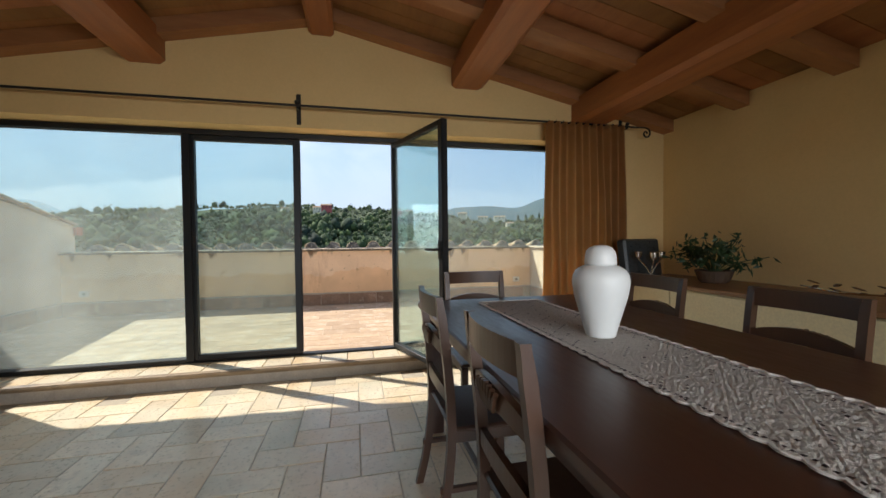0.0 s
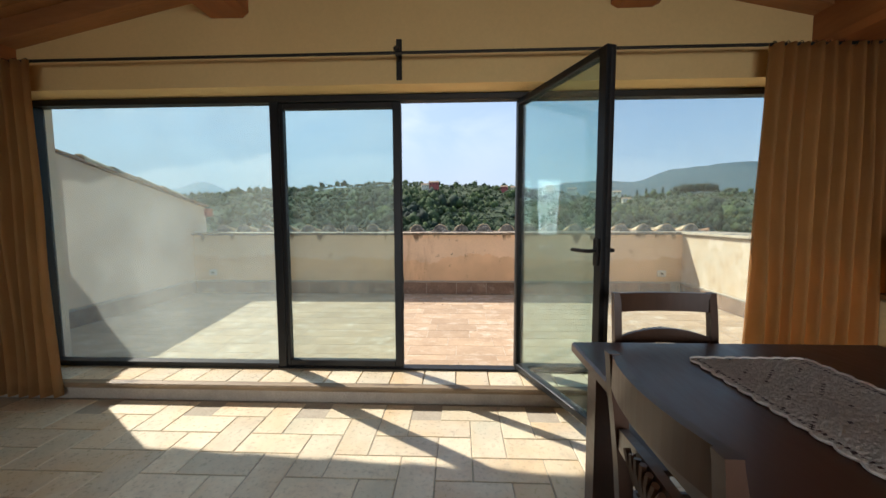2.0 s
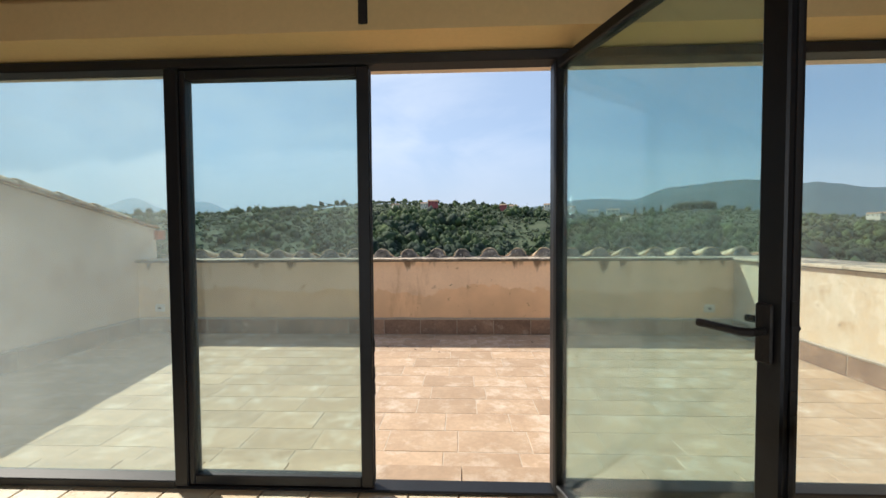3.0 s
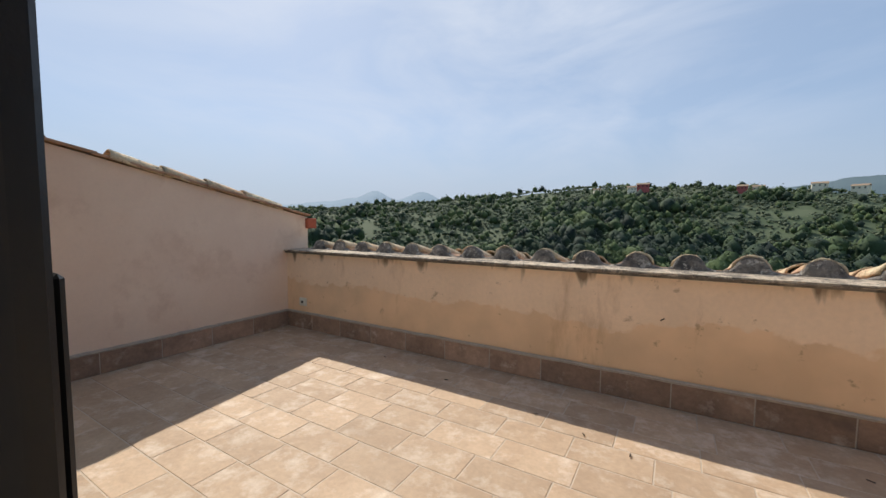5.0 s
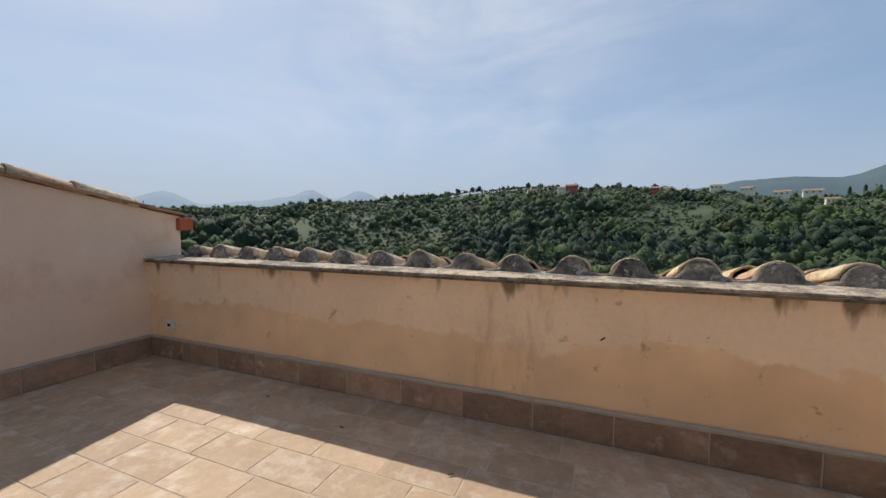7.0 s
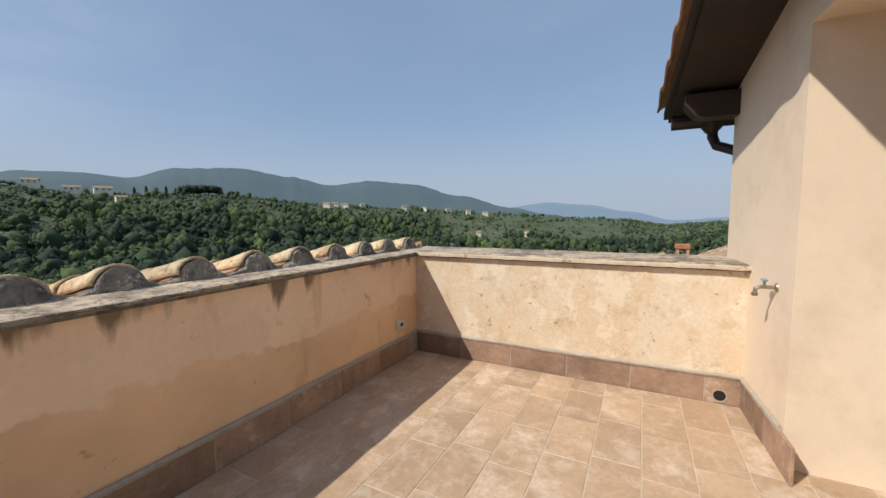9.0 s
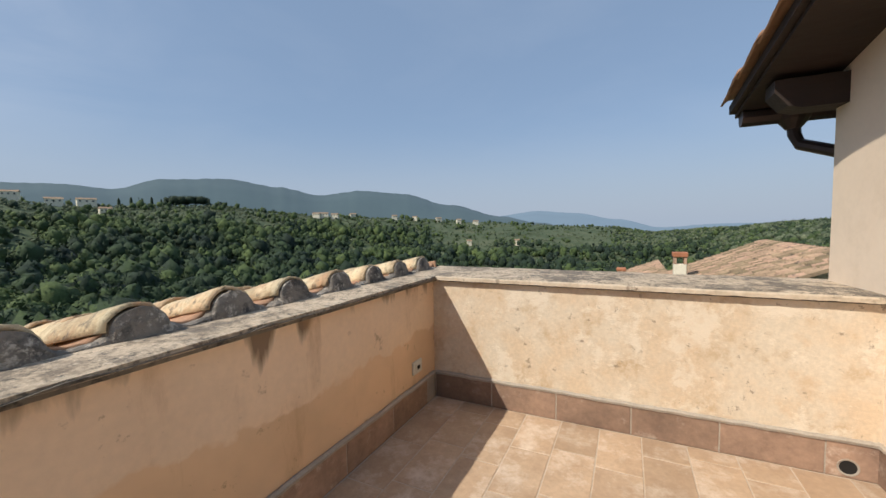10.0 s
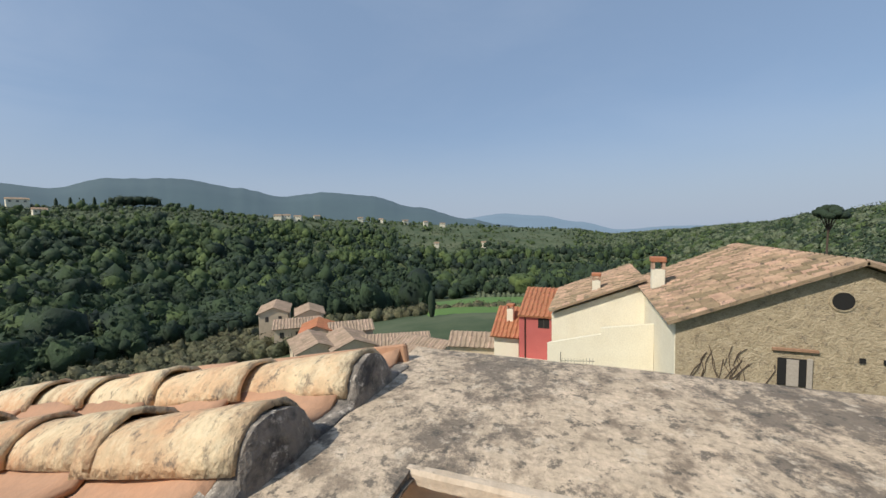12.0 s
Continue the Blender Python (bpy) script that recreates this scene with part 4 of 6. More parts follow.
def slab(pts_x, pts_y, z0, z1, seed):
    """A cast slab with slightly worn, uneven edges."""
    bm = bmesh.new()
    nx, ny = max(2, int((pts_x[1] - pts_x[0]) / 0.09)), max(2, int((pts_y[1] - pts_y[0]) / 0.09))
    top, bot = {}, {}
    for i in range(nx + 1):
        for k in range(ny + 1):
            x = pts_x[0] + (pts_x[1] - pts_x[0]) * i / nx
            y = pts_y[0] + (pts_y[1] - pts_y[0]) * k / ny
            e = i in (0, nx) or k in (0, ny)
            j = 0.007 * noise.noise((x * 6 + seed, y * 6, 0)) if e else 0
            z = z1 + 0.004 * noise.noise((x * 3, y * 3, seed)) - (0.006 if e else 0)
            top[i, k] = bm.verts.new((x + j, y + j, z))
            if e:
                bot[i, k] = bm.verts.new((x + j * 0.5, y + j * 0.5, z0))
    for i in range(nx):
        for k in range(ny):
            bm.faces.new((top[i, k], top[i + 1, k], top[i + 1, k + 1], top[i, k + 1]))
    ring = [(i, 0) for i in range(nx)] + [(nx, k) for k in range(ny)] + [(i, ny) for i in range(nx, 0, -1)] + [(0, k) for k in range(ny, 0, -1)]
    for a, b in zip(ring, ring[1:] + ring[:1]):
        bm.faces.new((top[a], bot[a], bot[b], top[b]))
    bm.faces.new([bot[r] for r in ring][::-1])
    bmesh.ops.recalc_face_normals(bm, faces=bm.faces)
    return bm


CAP0, CAP1 = 1.103, 1.13
CY, CX = 3.115, 3.035


def l_slab():
    """One cast L-shaped coping over both parapets, with worn edges."""
    bm = bmesh.new()
    xs = [X_L - 0.03 + (CX - X_L + 0.03) * i / 90 for i in range(91)] + [CX + (3.80 - CX) * i / 9 for i in range(1, 10)]
    ys = [0.3 + (CY - 0.3) * i / 31 for i in range(32)] + [CY + (Y_F + 0.29 - CY) * i / 4 for i in range(1, 5)]

    def solid(i, k):
        return 0 <= i < len(xs) - 1 and 0 <= k < len(ys) - 1 and (i >= 90 or k >= 31)
    top, bot = {}, {}

    def vert(d, i, k):
        if (i, k) not in d:
            e = not all(solid(i + p, k + q) for p in (-1, 0) for q in (-1, 0))
            x, y = xs[i], ys[k]
            jx = 0.006 * noise.noise((x * 7, y * 7, 1)) if e else 0
            z = CAP1 + 0.005 * noise.noise((x * 2.5, y * 2.5, 4)) + 0.0025 * noise.noise((x * 11, y * 11, 4)) - (0.006 if e else 0)
            d[i, k] = bm.verts.new((x + jx, y + jx, z if d is top else CAP0))
        return d[i, k]
    for i in range(len(xs) - 1):
        for k in range(len(ys) - 1):
            if solid(i, k):
                c = ((i, k), (i + 1, k), (i + 1, k + 1), (i, k + 1))
                bm.faces.new([vert(top, *q) for q in c])
                bm.faces.new([vert(bot, *q) for q in c][::-1])
                for j, (p, q) in enumerate(((0, -1), (1, 0), (0, 1), (-1, 0))):
                    if not solid(i + p, k + q):
                        a, b = c[j], c[(j + 1) % 4]
                        bm.faces.new((vert(top, *a), vert(bot, *a), vert(bot, *b), vert(top, *b)))
    bmesh.ops.recalc_face_normals(bm, faces=bm.faces)
    return bm


c1 = c2 = tagged(part("coping", l_slab(), "capstone"), "weathered concrete coping with black lichen patches", "coping", "", "structure")
# thin dark strip beneath the front overhang of the coping
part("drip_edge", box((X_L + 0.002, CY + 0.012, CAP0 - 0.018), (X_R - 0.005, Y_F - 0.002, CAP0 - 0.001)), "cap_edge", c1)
bm = bmesh.new()
ring_a = None
for i in range(161):
    x = X_L + 0.01 + (CX - X_L - 0.02) * i / 160
    lo = CAP0 + 0.001 + 0.006 * (noise.noise((x * 9, 3, 0)) + 0.6)
    hi = CAP0 + 0.009 + 0.013 * noise.noise((x * 6, 8, 0)) + 0.004 * noise.noise((x * 25, 8, 0))
    d = 0.010 + 0.003 * noise.noise((x * 15, 1, 2))
    ring_b = [bm.verts.new(q) for q in ((x, CY + 0.008, lo), (x, CY - d, lo), (x, CY - d, hi), (x, CY + 0.008, hi))]
    if ring_a:
        for j in range(4):
            bm.faces.new((ring_a[j], ring_b[j], ring_b[(j + 1) % 4], ring_a[(j + 1) % 4]))
    else:
        bm.faces.new(ring_b)
    ring_a = ring_b
bm.faces.new(ring_a)
bmesh.ops.recalc_face_normals(bm, faces=bm.faces)
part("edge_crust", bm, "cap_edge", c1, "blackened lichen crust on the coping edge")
lip = bmesh.new()
lip_a = None
for i in range(81):
    y = 0.46 + (CY - 0.45) * i / 80
    d = 0.012 + 0.003 * noise.noise((y * 9, 2, 5))
    lo = CAP0 - 0.012 + 0.004 * noise.noise((y * 12, 7, 1))
    lip_b = [lip.verts.new(q) for q in ((CX + 0.02, y, lo), (CX - d, y, lo + 0.004), (CX - d, y, CAP1 - 0.012), (CX - d + 0.006, y, CAP1 - 0.004), (CX + 0.02, y, CAP1 - 0.006))]
    if lip_a:
        for j in range(5):
            lip.faces.new((lip_a[j], lip_b[j], lip_b[(j + 1) % 5], lip_a[(j + 1) % 5]))
    else:
        lip.faces.new(lip_b)
    lip_a = lip_b
lip.faces.new(lip_a)
bmesh.ops.recalc_face_normals(lip, faces=lip.faces)
part("coping_lip", lip, "cap_lip", c2, "pale chipped cement lip of the coping")
# dark strip in the crease paints the shade line below the lip
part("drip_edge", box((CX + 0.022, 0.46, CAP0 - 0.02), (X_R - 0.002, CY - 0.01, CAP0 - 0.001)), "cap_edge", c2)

# terracotta coping of the sloping wall: flat tiles and a lapped row of barrel tiles
WS = (1.33 - 2.36) / 4.72
cop = tagged(new("sloping_coping"), "overlapping old terracotta tiles along a sloping wall top", "coping", "", "structure")
for k in range(11):
    y0 = -0.1 + k * 0.325
    z0 = 2.32 + WS * (y0 + 0.02)
    ang = math.degrees(math.atan(WS))
    j = random.uniform(-0.012, 0.012)
    part("flat_tile", box((-0.30, 0, 0), (0.045 + j, 0.37, 0.026), 0.004, pose(X_L, y0, z0 + 0.008, ang + 1.6, random.uniform(-1, 1), random.uniform(-1.5, 1.5))), "verge_tile", cop)


def coppo_mesh(name, length, r0, r1, material, concave=False, arc=165, seed=0):
    """One barrel tile: a tapered half pipe with thickness, running along +y, its crown at z = 0."""
    bm = bmesh.new()
    n, rows, th = 9, 6, 0.016
    grid = {}
    for j in range(rows + 1):
        v = j / rows
        r = r0 + (r1 - r0) * v
        for k in range(n + 1):
            a = radians(90 + arc / 2 - arc * k / n)
            for s in (0, 1):
                q = r - th * s
                w = 1 + 0.07 * noise.noise((k * 0.6, v * 4, seed)) + 0.035 * noise.noise((k * 1.7, v * 11, seed + 9))
                x, z = q * w * math.cos(a), q * w * math.sin(a)
                grid[j, k, s] = bm.verts.new((x, v * length, (z - r0) * (-1 if concave else 1)))
    for j in range(rows):
        for k in range(n):
            bm.faces.new([grid[p] for p in ((j, k, 0), (j, k + 1, 0), (j + 1, k + 1, 0), (j + 1, k, 0))])
            bm.faces.new([grid[p] for p in ((j, k, 1), (j + 1, k, 1), (j + 1, k + 1, 1), (j, k + 1, 1))])
        for k in (0, n):
            bm.faces.new([grid[p] for p in ((j, k, 0), (j + 1, k, 0), (j + 1, k, 1), (j, k, 1))])
    for j in (0, rows):
        for k in range(n):
            bm.faces.new([grid[p] for p in ((j, k, 0), (j, k, 1), (j, k + 1, 1), (j, k + 1, 0))])
    bmesh.ops.recalc_face_normals(bm, faces=bm.faces)
    return mesh_of(name, bm, material, True)


covers = [coppo_mesh("cover_tile", 0.52, 0.118, 0.10, "coppo", seed=s * 3.1) for s in range(3)]
pans = [coppo_mesh("pan_tile", 0.52, 0.165, 0.175, "pan_tile", True, 92)]
for k in range(4):
    o = new("cover_tile", covers[k % 3])
    o.parent = cop
    y0 = 1.35 + k * 0.42
    o.matrix_world = pose(X_L - 0.07, y0, 2.32 + WS * y0 + 0.115, math.degrees(math.atan(WS)) - 1.5, 0, 0)
part("red_flashing", box((X_L - 0.02, 3.46, 1.40), (X_L + 0.05, 3.62, 1.54), 0.01), "red_trim", cop)

# ---- tiled roof beyond the front parapet ----
roof = tagged(new("tile_roof"), "sloping roof of weathered barrel tiles beyond the parapet", "roof", "", "structure")
PITCH, RY, RZ, RS = 0.377, Y_F + 0.25, 1.262, -0.185
rang = math.degrees(math.atan(RS))
cols = [3.33 - PITCH * k + 0.028 * noise.noise((k * 1.7, 4, 0)) for k in range(22)]
for k, x in enumerate(cols):
    for r in range(5):
        jx, jz = random.uniform(-0.012, 0.012), random.uniform(-0.008, 0.008)
        y0 = RY + 0.43 * r + 0.012
        o = new("cover_tile", covers[(k + r) % 3])
        o.parent = roof
        o.matrix_world = pose(x + jx, y0, RZ + RS * (y0 - RY) + jz, rang - 2.0 + random.uniform(-1, 1), random.uniform(-7, 7), random.uniform(-4, 4))
        o = new("pan_tile", pans[0])
        o.parent = roof
        o.matrix_world = pose(x + PITCH / 2 + jx, y0 + 0.01, RZ - 0.138 + RS * (y0 - RY) + jz * 0.5, rang - 1.5, 0, random.uniform(-1.5, 1.5))
# rough mortar closing the tile ends
bm = bmesh.new()
n = 560
x0, x1 = X_L + 0.02, 3.56
rows_v = []
for i in range(n + 1):
    x = x0 + (x1 - x0) * i / n
    d = min(abs(x - c) for c in cols)
    h = 0.002 + (0.006 + math.sqrt(0.108 ** 2 - d * d) if d < 0.108 else 0.028 * math.exp(-(d - 0.108) / 0.04))
    h += 0.010 * noise.noise((x * 13, 0, 1)) + 0.006 * noise.noise((x * 60, 2, 1))
    f = 0.014 * noise.noise((x * 14, 4, 0))
    rows_v.append([bm.verts.new(p) for p in ((x, RY - 0.045 + f, CAP1 - 0.02), (x, RY - 0.032 + f, CAP1 + h * 0.55), (x, RY - 0.016, CAP1 + h), (x, RY + 0.05, CAP1 + h * 0.98 - 0.008), (x, RY + 0.06, CAP1 - 0.06))])
for a, b in zip(rows_v, rows_v[1:]):
    for k in range(4):
        bm.faces.new((a[k], b[k], b[k + 1], a[k + 1]))
    bm.faces.new((a[4], b[4], b[0], a[0]))
bm.faces.new(rows_v[0])
bm.faces.new(rows_v[-1][::-1])
bmesh.ops.recalc_face_normals(bm, faces=bm.faces)
part("mortar_filling", bm, "dark_mortar", roof, "lichen-blackened mortar closing the tile ends")
part("deck", prism([(RY, 1.02), (RY + 2.25, 1.02 + RS * 2.25), (RY + 2.25, 0.9 + RS * 2.25), (RY, 0.9)], "x", X_L, 3.6), "dark_mortar", roof)
part("end_tile", box((0, 0, 0), (0.03, 0.5, 0.11), 0.006, pose(3.60, RY - 0.01, 1.085, rang, 8, 2)), "pan_tile", roof)

# ---- eaves of the house: verge tiles and gutter pipe ----
verge = tagged(new("verge_tiles"), "terracotta barrel tiles along the roof's overhanging edge", "roof tiles", "", "structure")
vt = coppo_mesh("verge_tile", 0.46, 0.085, 0.072, "verge_tile", arc=150, seed=2.0)
for side_x, n in ((ROOF_R + 0.03, 12), (ROOF_L - 0.03, 12)):
    for k in range(n):
        s = 1 if side_x > 0 else -1
        xa = side_x - s * 0.40 * k
        o = new("verge_tile", vt)
        o.parent = verge
        y = y_f(xa) + 0.435
        tilt = math.degrees(math.atan(SLOPE))
        o.matrix_world = pose(xa, y, roof_z(xa) + 0.165 + random.uniform(-0.006, 0.006), 0, 0, 0) @ pose(0, 0, 0, 0, 0, 90 * s) @ pose(0, 0, 0, tilt + 2, random.uniform(-3, 3), random.uniform(-1, 1))
structure("roof_cover", prism([(ROOF_L, roof_z(ROOF_L) + 0.104), (RIDGE_X, RIDGE_Z + 0.104), (ROOF_R, roof_z(ROOF_R) + 0.104), (ROOF_R, roof_z(ROOF_R) + 0.15), (RIDGE_X, RIDGE_Z + 0.15), (ROOF_L, roof_z(ROOF_L) + 0.15)], "y", ROOM_B - 0.3, lambda p: y_f(p[0]) + 0.36), "verge_tile", "old terracotta roof covering of the house", "roof")
pipe = thing("rain_pipe", (3.86, 0.3, 2.2), "dark copper rain pipe elbow below the eaves", "rain pipe")
part("elbow", sweep([(0.2, 0.30, 0.13), (0.2, 0.29, -0.02), (0.18, 0.26, -0.10), (0.0, 0.1, -0.2), (-0.10, 0.02, -0.25), (-0.14, -0.1, -0.34), (-0.14, -0.1, -2.5)], 0.042, 10), "copper", pipe)
part("hopper", lathe([(0.045, -0.02), (0.10, 0.05), (0.11, 0.09), (0.10, 0.09)], 14, None, (0.2, 0.3, 0.04)), "copper", pipe)
part("gutter", sweep([(0.20, 0.62, 0.14), (0.20, -3.5, 0.14)], 0.07, 10), "copper", pipe)

# ---- terrace fittings ----
tap = thing("garden_tap", (2.56, y_f(2.56), 1.06), "old brass garden tap with blue lever on the house wall", "tap")
part("flange", lathe([(0.004, 0), (0.034, 0), (0.03, 0.012), (0.014, 0.016)], 16), "brass", tap).matrix_local = pose(0, -0.002, 0, -90, 0, 0)
part("pipe", sweep([(0, -0.02, 0), (0, 0.10, 0.0), (0, 0.125, -0.012), (0, 0.13, -0.05)], 0.014, 10), "brass", tap)
part("collar", lathe([(0.015, 0), (0.021, 0.004), (0.021, 0.024), (0.015, 0.03)], 12, None, (0, 0.13, -0.07)), "brass", tap)
part("stem", sweep([(0, 0.075, 0.01), (0, 0.075, 0.045)], 0.009, 8), "brass", tap)
part("lever", box((-0.035, 0.06, 0.045), (0.035, 0.095, 0.06), 0.006), "blue_paint", tap, "blue painted lever")


tap.matrix_world = tap.matrix_world @ Matrix.Scale(0.78, 4)


def outlet(x):
    t = thing("wall_socket", (x, Y_F, 0.46), "cream weatherproof wall socket on the parapet", "socket", "sockets on the parapet")
    part("plate", box((-0.07, -0.016, -0.052), (0.07, -0.001, 0.052), 0.008), "white_plastic", t)
    part("cover", box((-0.04, -0.022, -0.03), (0.04, -0.014, 0.03), 0.004), "white_plastic", t)
    part("slot", box((-0.02, -0.0245, -0.014), (0.02, -0.022, 0.014)), "hole", t)


outlet(-4.62)
outlet(2.76)
drain = thing("drain_hole", (X_R - 0.016, 0.60, Z_T), "round dark drain opening in the tiled skirting", "drain")
bm = lathe([(0.036, 0.0), (0.04, 0.004), (0.048, 0.006), (0.048, 0.0)], 20)
part("rim", bm, "mortar", drain).matrix_local = pose(0, 0, 0.062, 0, -90, 0)
part("hole", lathe([(0.001, 0.003), (0.038, 0.003), (0.038, 0.0)], 20), "hole", drain).matrix_local = pose(0, 0, 0.062, 0, -90, 0)
twig = thing("dead_leaf", (-0.60, Y_F - 0.004, 0.77), "small dry brown leaf caught on the plaster", "leaf")
part("blade", box((-0.017, -0.005, -0.004), (0.018, 0.0, 0.0045), 0.0015, pose(0, 0, 0, 0, -38, 0)), "bark", twig)

for x, y, rz in ((-3.02, 2.86, 20), (-1.35, 2.52, 75), (-0.72, 2.33, 130), (-2.2, 2.7, 45), (0.4, 2.75, 10), (-1.0, 2.42, 160)):
    tagged(copy_thing(twig, pose(x, y, Z_T + 0.012, 90, 0, rz)), "small dry brown leaf lying on the terrace tiles", "leaf")


# ---- the land ----
def lerp_table(x, rows):
    for (a, va), (b, vb) in zip(rows, rows[1:]):
        if x <= b:
            u = max(0, (x - a) / (b - a))
            u = u * u * (3 - 2 * u)
            return va + (vb - va) * u
    return rows[-1][1]


RIDGE_EL = [(-180, 1), (-75, 1.0), (-50, 1.9), (-37, 2.9), (-25, 3.6), (-17, 4.6), (-10, 5.1), (0, 4.7), (12, 3.8), (20, 2.7), (34, 2.9), (40, 2.1), (49, 1.3), (57, 1.1), (70, 0.3), (87, -0.5), (93, -1.3), (100, -0.9), (108, -0.3), (113, 0.3), (118, 1.0), (135, 1.6), (180, 1)]
RIDGE_R = [(-180, 400), (-60, 460), (-10, 520), (12, 560), (34, 640), (50, 760), (70, 1000), (93, 1300), (105, 700), (118, 330), (180, 300)]
VALLEY_R = [(-180, 160), (-40, 210), (20, 220), (50, 260), (75, 330), (95, 420), (110, 160), (180, 120)]
VALLEY_Z = [(-180, -30), (-40, -46), (20, -50), (50, -50), (75, -52), (95, -52), (108, -24), (120, -14), (180, -12)]
NEAR = [(0, -9.5), (30, -12), (60, -17), (95, -24), (130, -31)]


def land(az, r):
    """Height of the land at a bearing in degrees and a distance."""
    vr, vz, rr = lerp_table(az, VALLEY_R), lerp_table(az, VALLEY_Z), lerp_table(az, RIDGE_R)
    top = 1.5 + rr * math.tan(radians(lerp_table(az, RIDGE_EL)))
    x, y = r * math.sin(radians(az)), r * math.cos(radians(az))
    wob = noise.noise((x * 0.006, y * 0.006, 0)) * 12 + noise.noise((x * 0.02, y * 0.02, 3)) * 5
    if r < vr:
        u = r / vr
        z = -9.5 + (vz + 9.5) * (u ** 0.9)
        return z + wob * min(1, r / 150) * 0.5
    if r < rr:
        u = (r - vr) / (rr - vr)
        bench = 0.55 * u + 0.45 * (u * u * (3 - 2 * u))
        return vz + (top - vz) * bench + wob * 0.9 * (1 - u) ** 0.5 * min(1, u * 6 + 0.5)
    return top - (r - rr) * 0.02


bm = bmesh.new()
radii = [5, 9, 15, 25, 38, 52, 70, 90, 112, 136, 162, 190, 220, 250, 285, 320, 360, 400, 445, 490, 540, 590, 650, 720, 800, 900, 1000, 1150, 1300, 1600, 2200, 3200, 4500]
AZ = [-180 + 2.5 * k for k in range(144)]
grid = [[bm.verts.new((r * math.sin(radians(a)), r * math.cos(radians(a)), land(a, r))) for a in AZ] for r in radii]
centre = bm.verts.new((0, 0, -9.5))
for k in range(144):
    bm.faces.new((centre, grid[0][(k + 1) % 144], grid[0][k]))
for a, b in zip(grid, grid[1:]):
    for k in range(144):
        q = (k + 1) % 144
        bm.faces.new((a[k], a[q], b[q], b[k]))
bmesh.ops.recalc_face_normals(bm, faces=bm.faces)
structure("ground", bm, "ground", "green hilly valley land reaching the horizon", "ground", True)


def hills(name, rows, dist, material, label, rough):
    bm = bmesh.new()
    a0, a1 = rows[0][0], rows[-1][0]
    n = 260
    cols_v = []
    for k in range(n + 1):
        a = a0 + (a1 - a0) * k / n
        el = lerp_table(a, rows) + rough * noise.noise((a * 0.9, dist * 0.01, 0)) + rough * 0.4 * noise.noise((a * 4, dist * 0.01, 0))
        h = 1.5 + dist * math.tan(radians(el))
        cols_v.append([bm.verts.new((d * math.sin(radians(a)), d * math.cos(radians(a)), z)) for d, z in ((dist * 0.72, -60), (dist * 0.8, h * 0.3 - 25), (dist * 0.9, h * 0.72 - 8), (dist, h), (dist * 1.1, h - 60))])
    for a, b in zip(cols_v, cols_v[1:]):
        for j in range(4):
            bm.faces.new((a[j], b[j], b[j + 1], a[j + 1]))
    bmesh.ops.recalc_face_normals(bm, faces=bm.faces)
    return structure(name, bm, material, label, "hills", True)


hills("backdrop_hills", [(6, 1.5), (11, 4.2), (16, 4.9), (20, 5.0), (23.5, 4.65), (28.5, 6.05), (35, 6.4), (41.5, 5.5), (46.5, 4.5), (52.3, 5.17), (58, 4.75), (65.3, 3.0), (72.8, 1.2), (78, 0.2), (84, -1)], 2300, "far_hill", "blue-green wooded mountain ridge far away with painted haze", 0.10)
hills("backdrop_hills_far", [(-70, 1.5), (-62, 2.8), (-58, 3.9), (-54, 2.4), (-48, 3.0), (-44, 3.6), (-41.2, 4.7), (-38, 3.4), (-34.3, 4.6), (-30, 3.0), (-20, 1.5), (60, 0.5), (72, 1.2), (78, 1.85), (83.2, 1.45), (88.4, 0.5), (94, -0.7), (100, -0.3), (125, 0.2)], 4200, "farther_hill", "pale blue mountains with painted haze", 0.06)


# ---- trees of the valley ----
def blob(sub, seed, leaves=0):
    """A lumpy crown of unit size with a ragged coat of leaf clumps, uneven in outline."""
    b = bmesh.new()
    bmesh.ops.create_icosphere(b, subdivisions=sub, radius=1)

    def swell(p):
        return 1 + 0.6 * noise.noise(p * 1.7 + Vector((seed * 7.3, 0, 0))) + 0.4 * noise.noise(p * 4.1 + Vector((0, seed * 3.7, 0)))
    for v in b.verts:
        v.co = v.co * swell(v.co) * (0.9 if leaves else 1)
    rnd = random.Random(seed)
    for _ in range(leaves):
        p = Vector((rnd.gauss(0, 1), rnd.gauss(0, 1), rnd.gauss(0.25, 0.9))).normalized()
        c = p * swell(p) * rnd.uniform(0.88, 1.1)
        n = (p + 0.75 * Vector((rnd.uniform(-1, 1), rnd.uniform(-1, 1), rnd.uniform(-1, 1)))).normalized()
        u = n.orthogonal().normalized()
        w = n.cross(u)
        a, q = rnd.uniform(0, 6.28), rnd.uniform(0.14, 0.3) * (0.62 if sub > 1 else 1)
        b.faces.new([b.verts.new(c + q * (math.cos(a + k) * u + math.sin(a + k) * w * 0.8)) for k in (0, 2.0, 4.3)])
    for v in b.verts:
        v.co.z = v.co.z * 0.95 + 0.35
    b.verts.index_update()
    co = np.array([v.co[:] for v in b.verts])
    fa = np.array([[v.index for v in f.verts] for f in b.faces])
    b.free()
    return co, fa


BLOBS = {1: [blob(1, k + 10, 24) for k in range(9)], 2: [blob(2, k + 20, 125) for k in range(9)]}


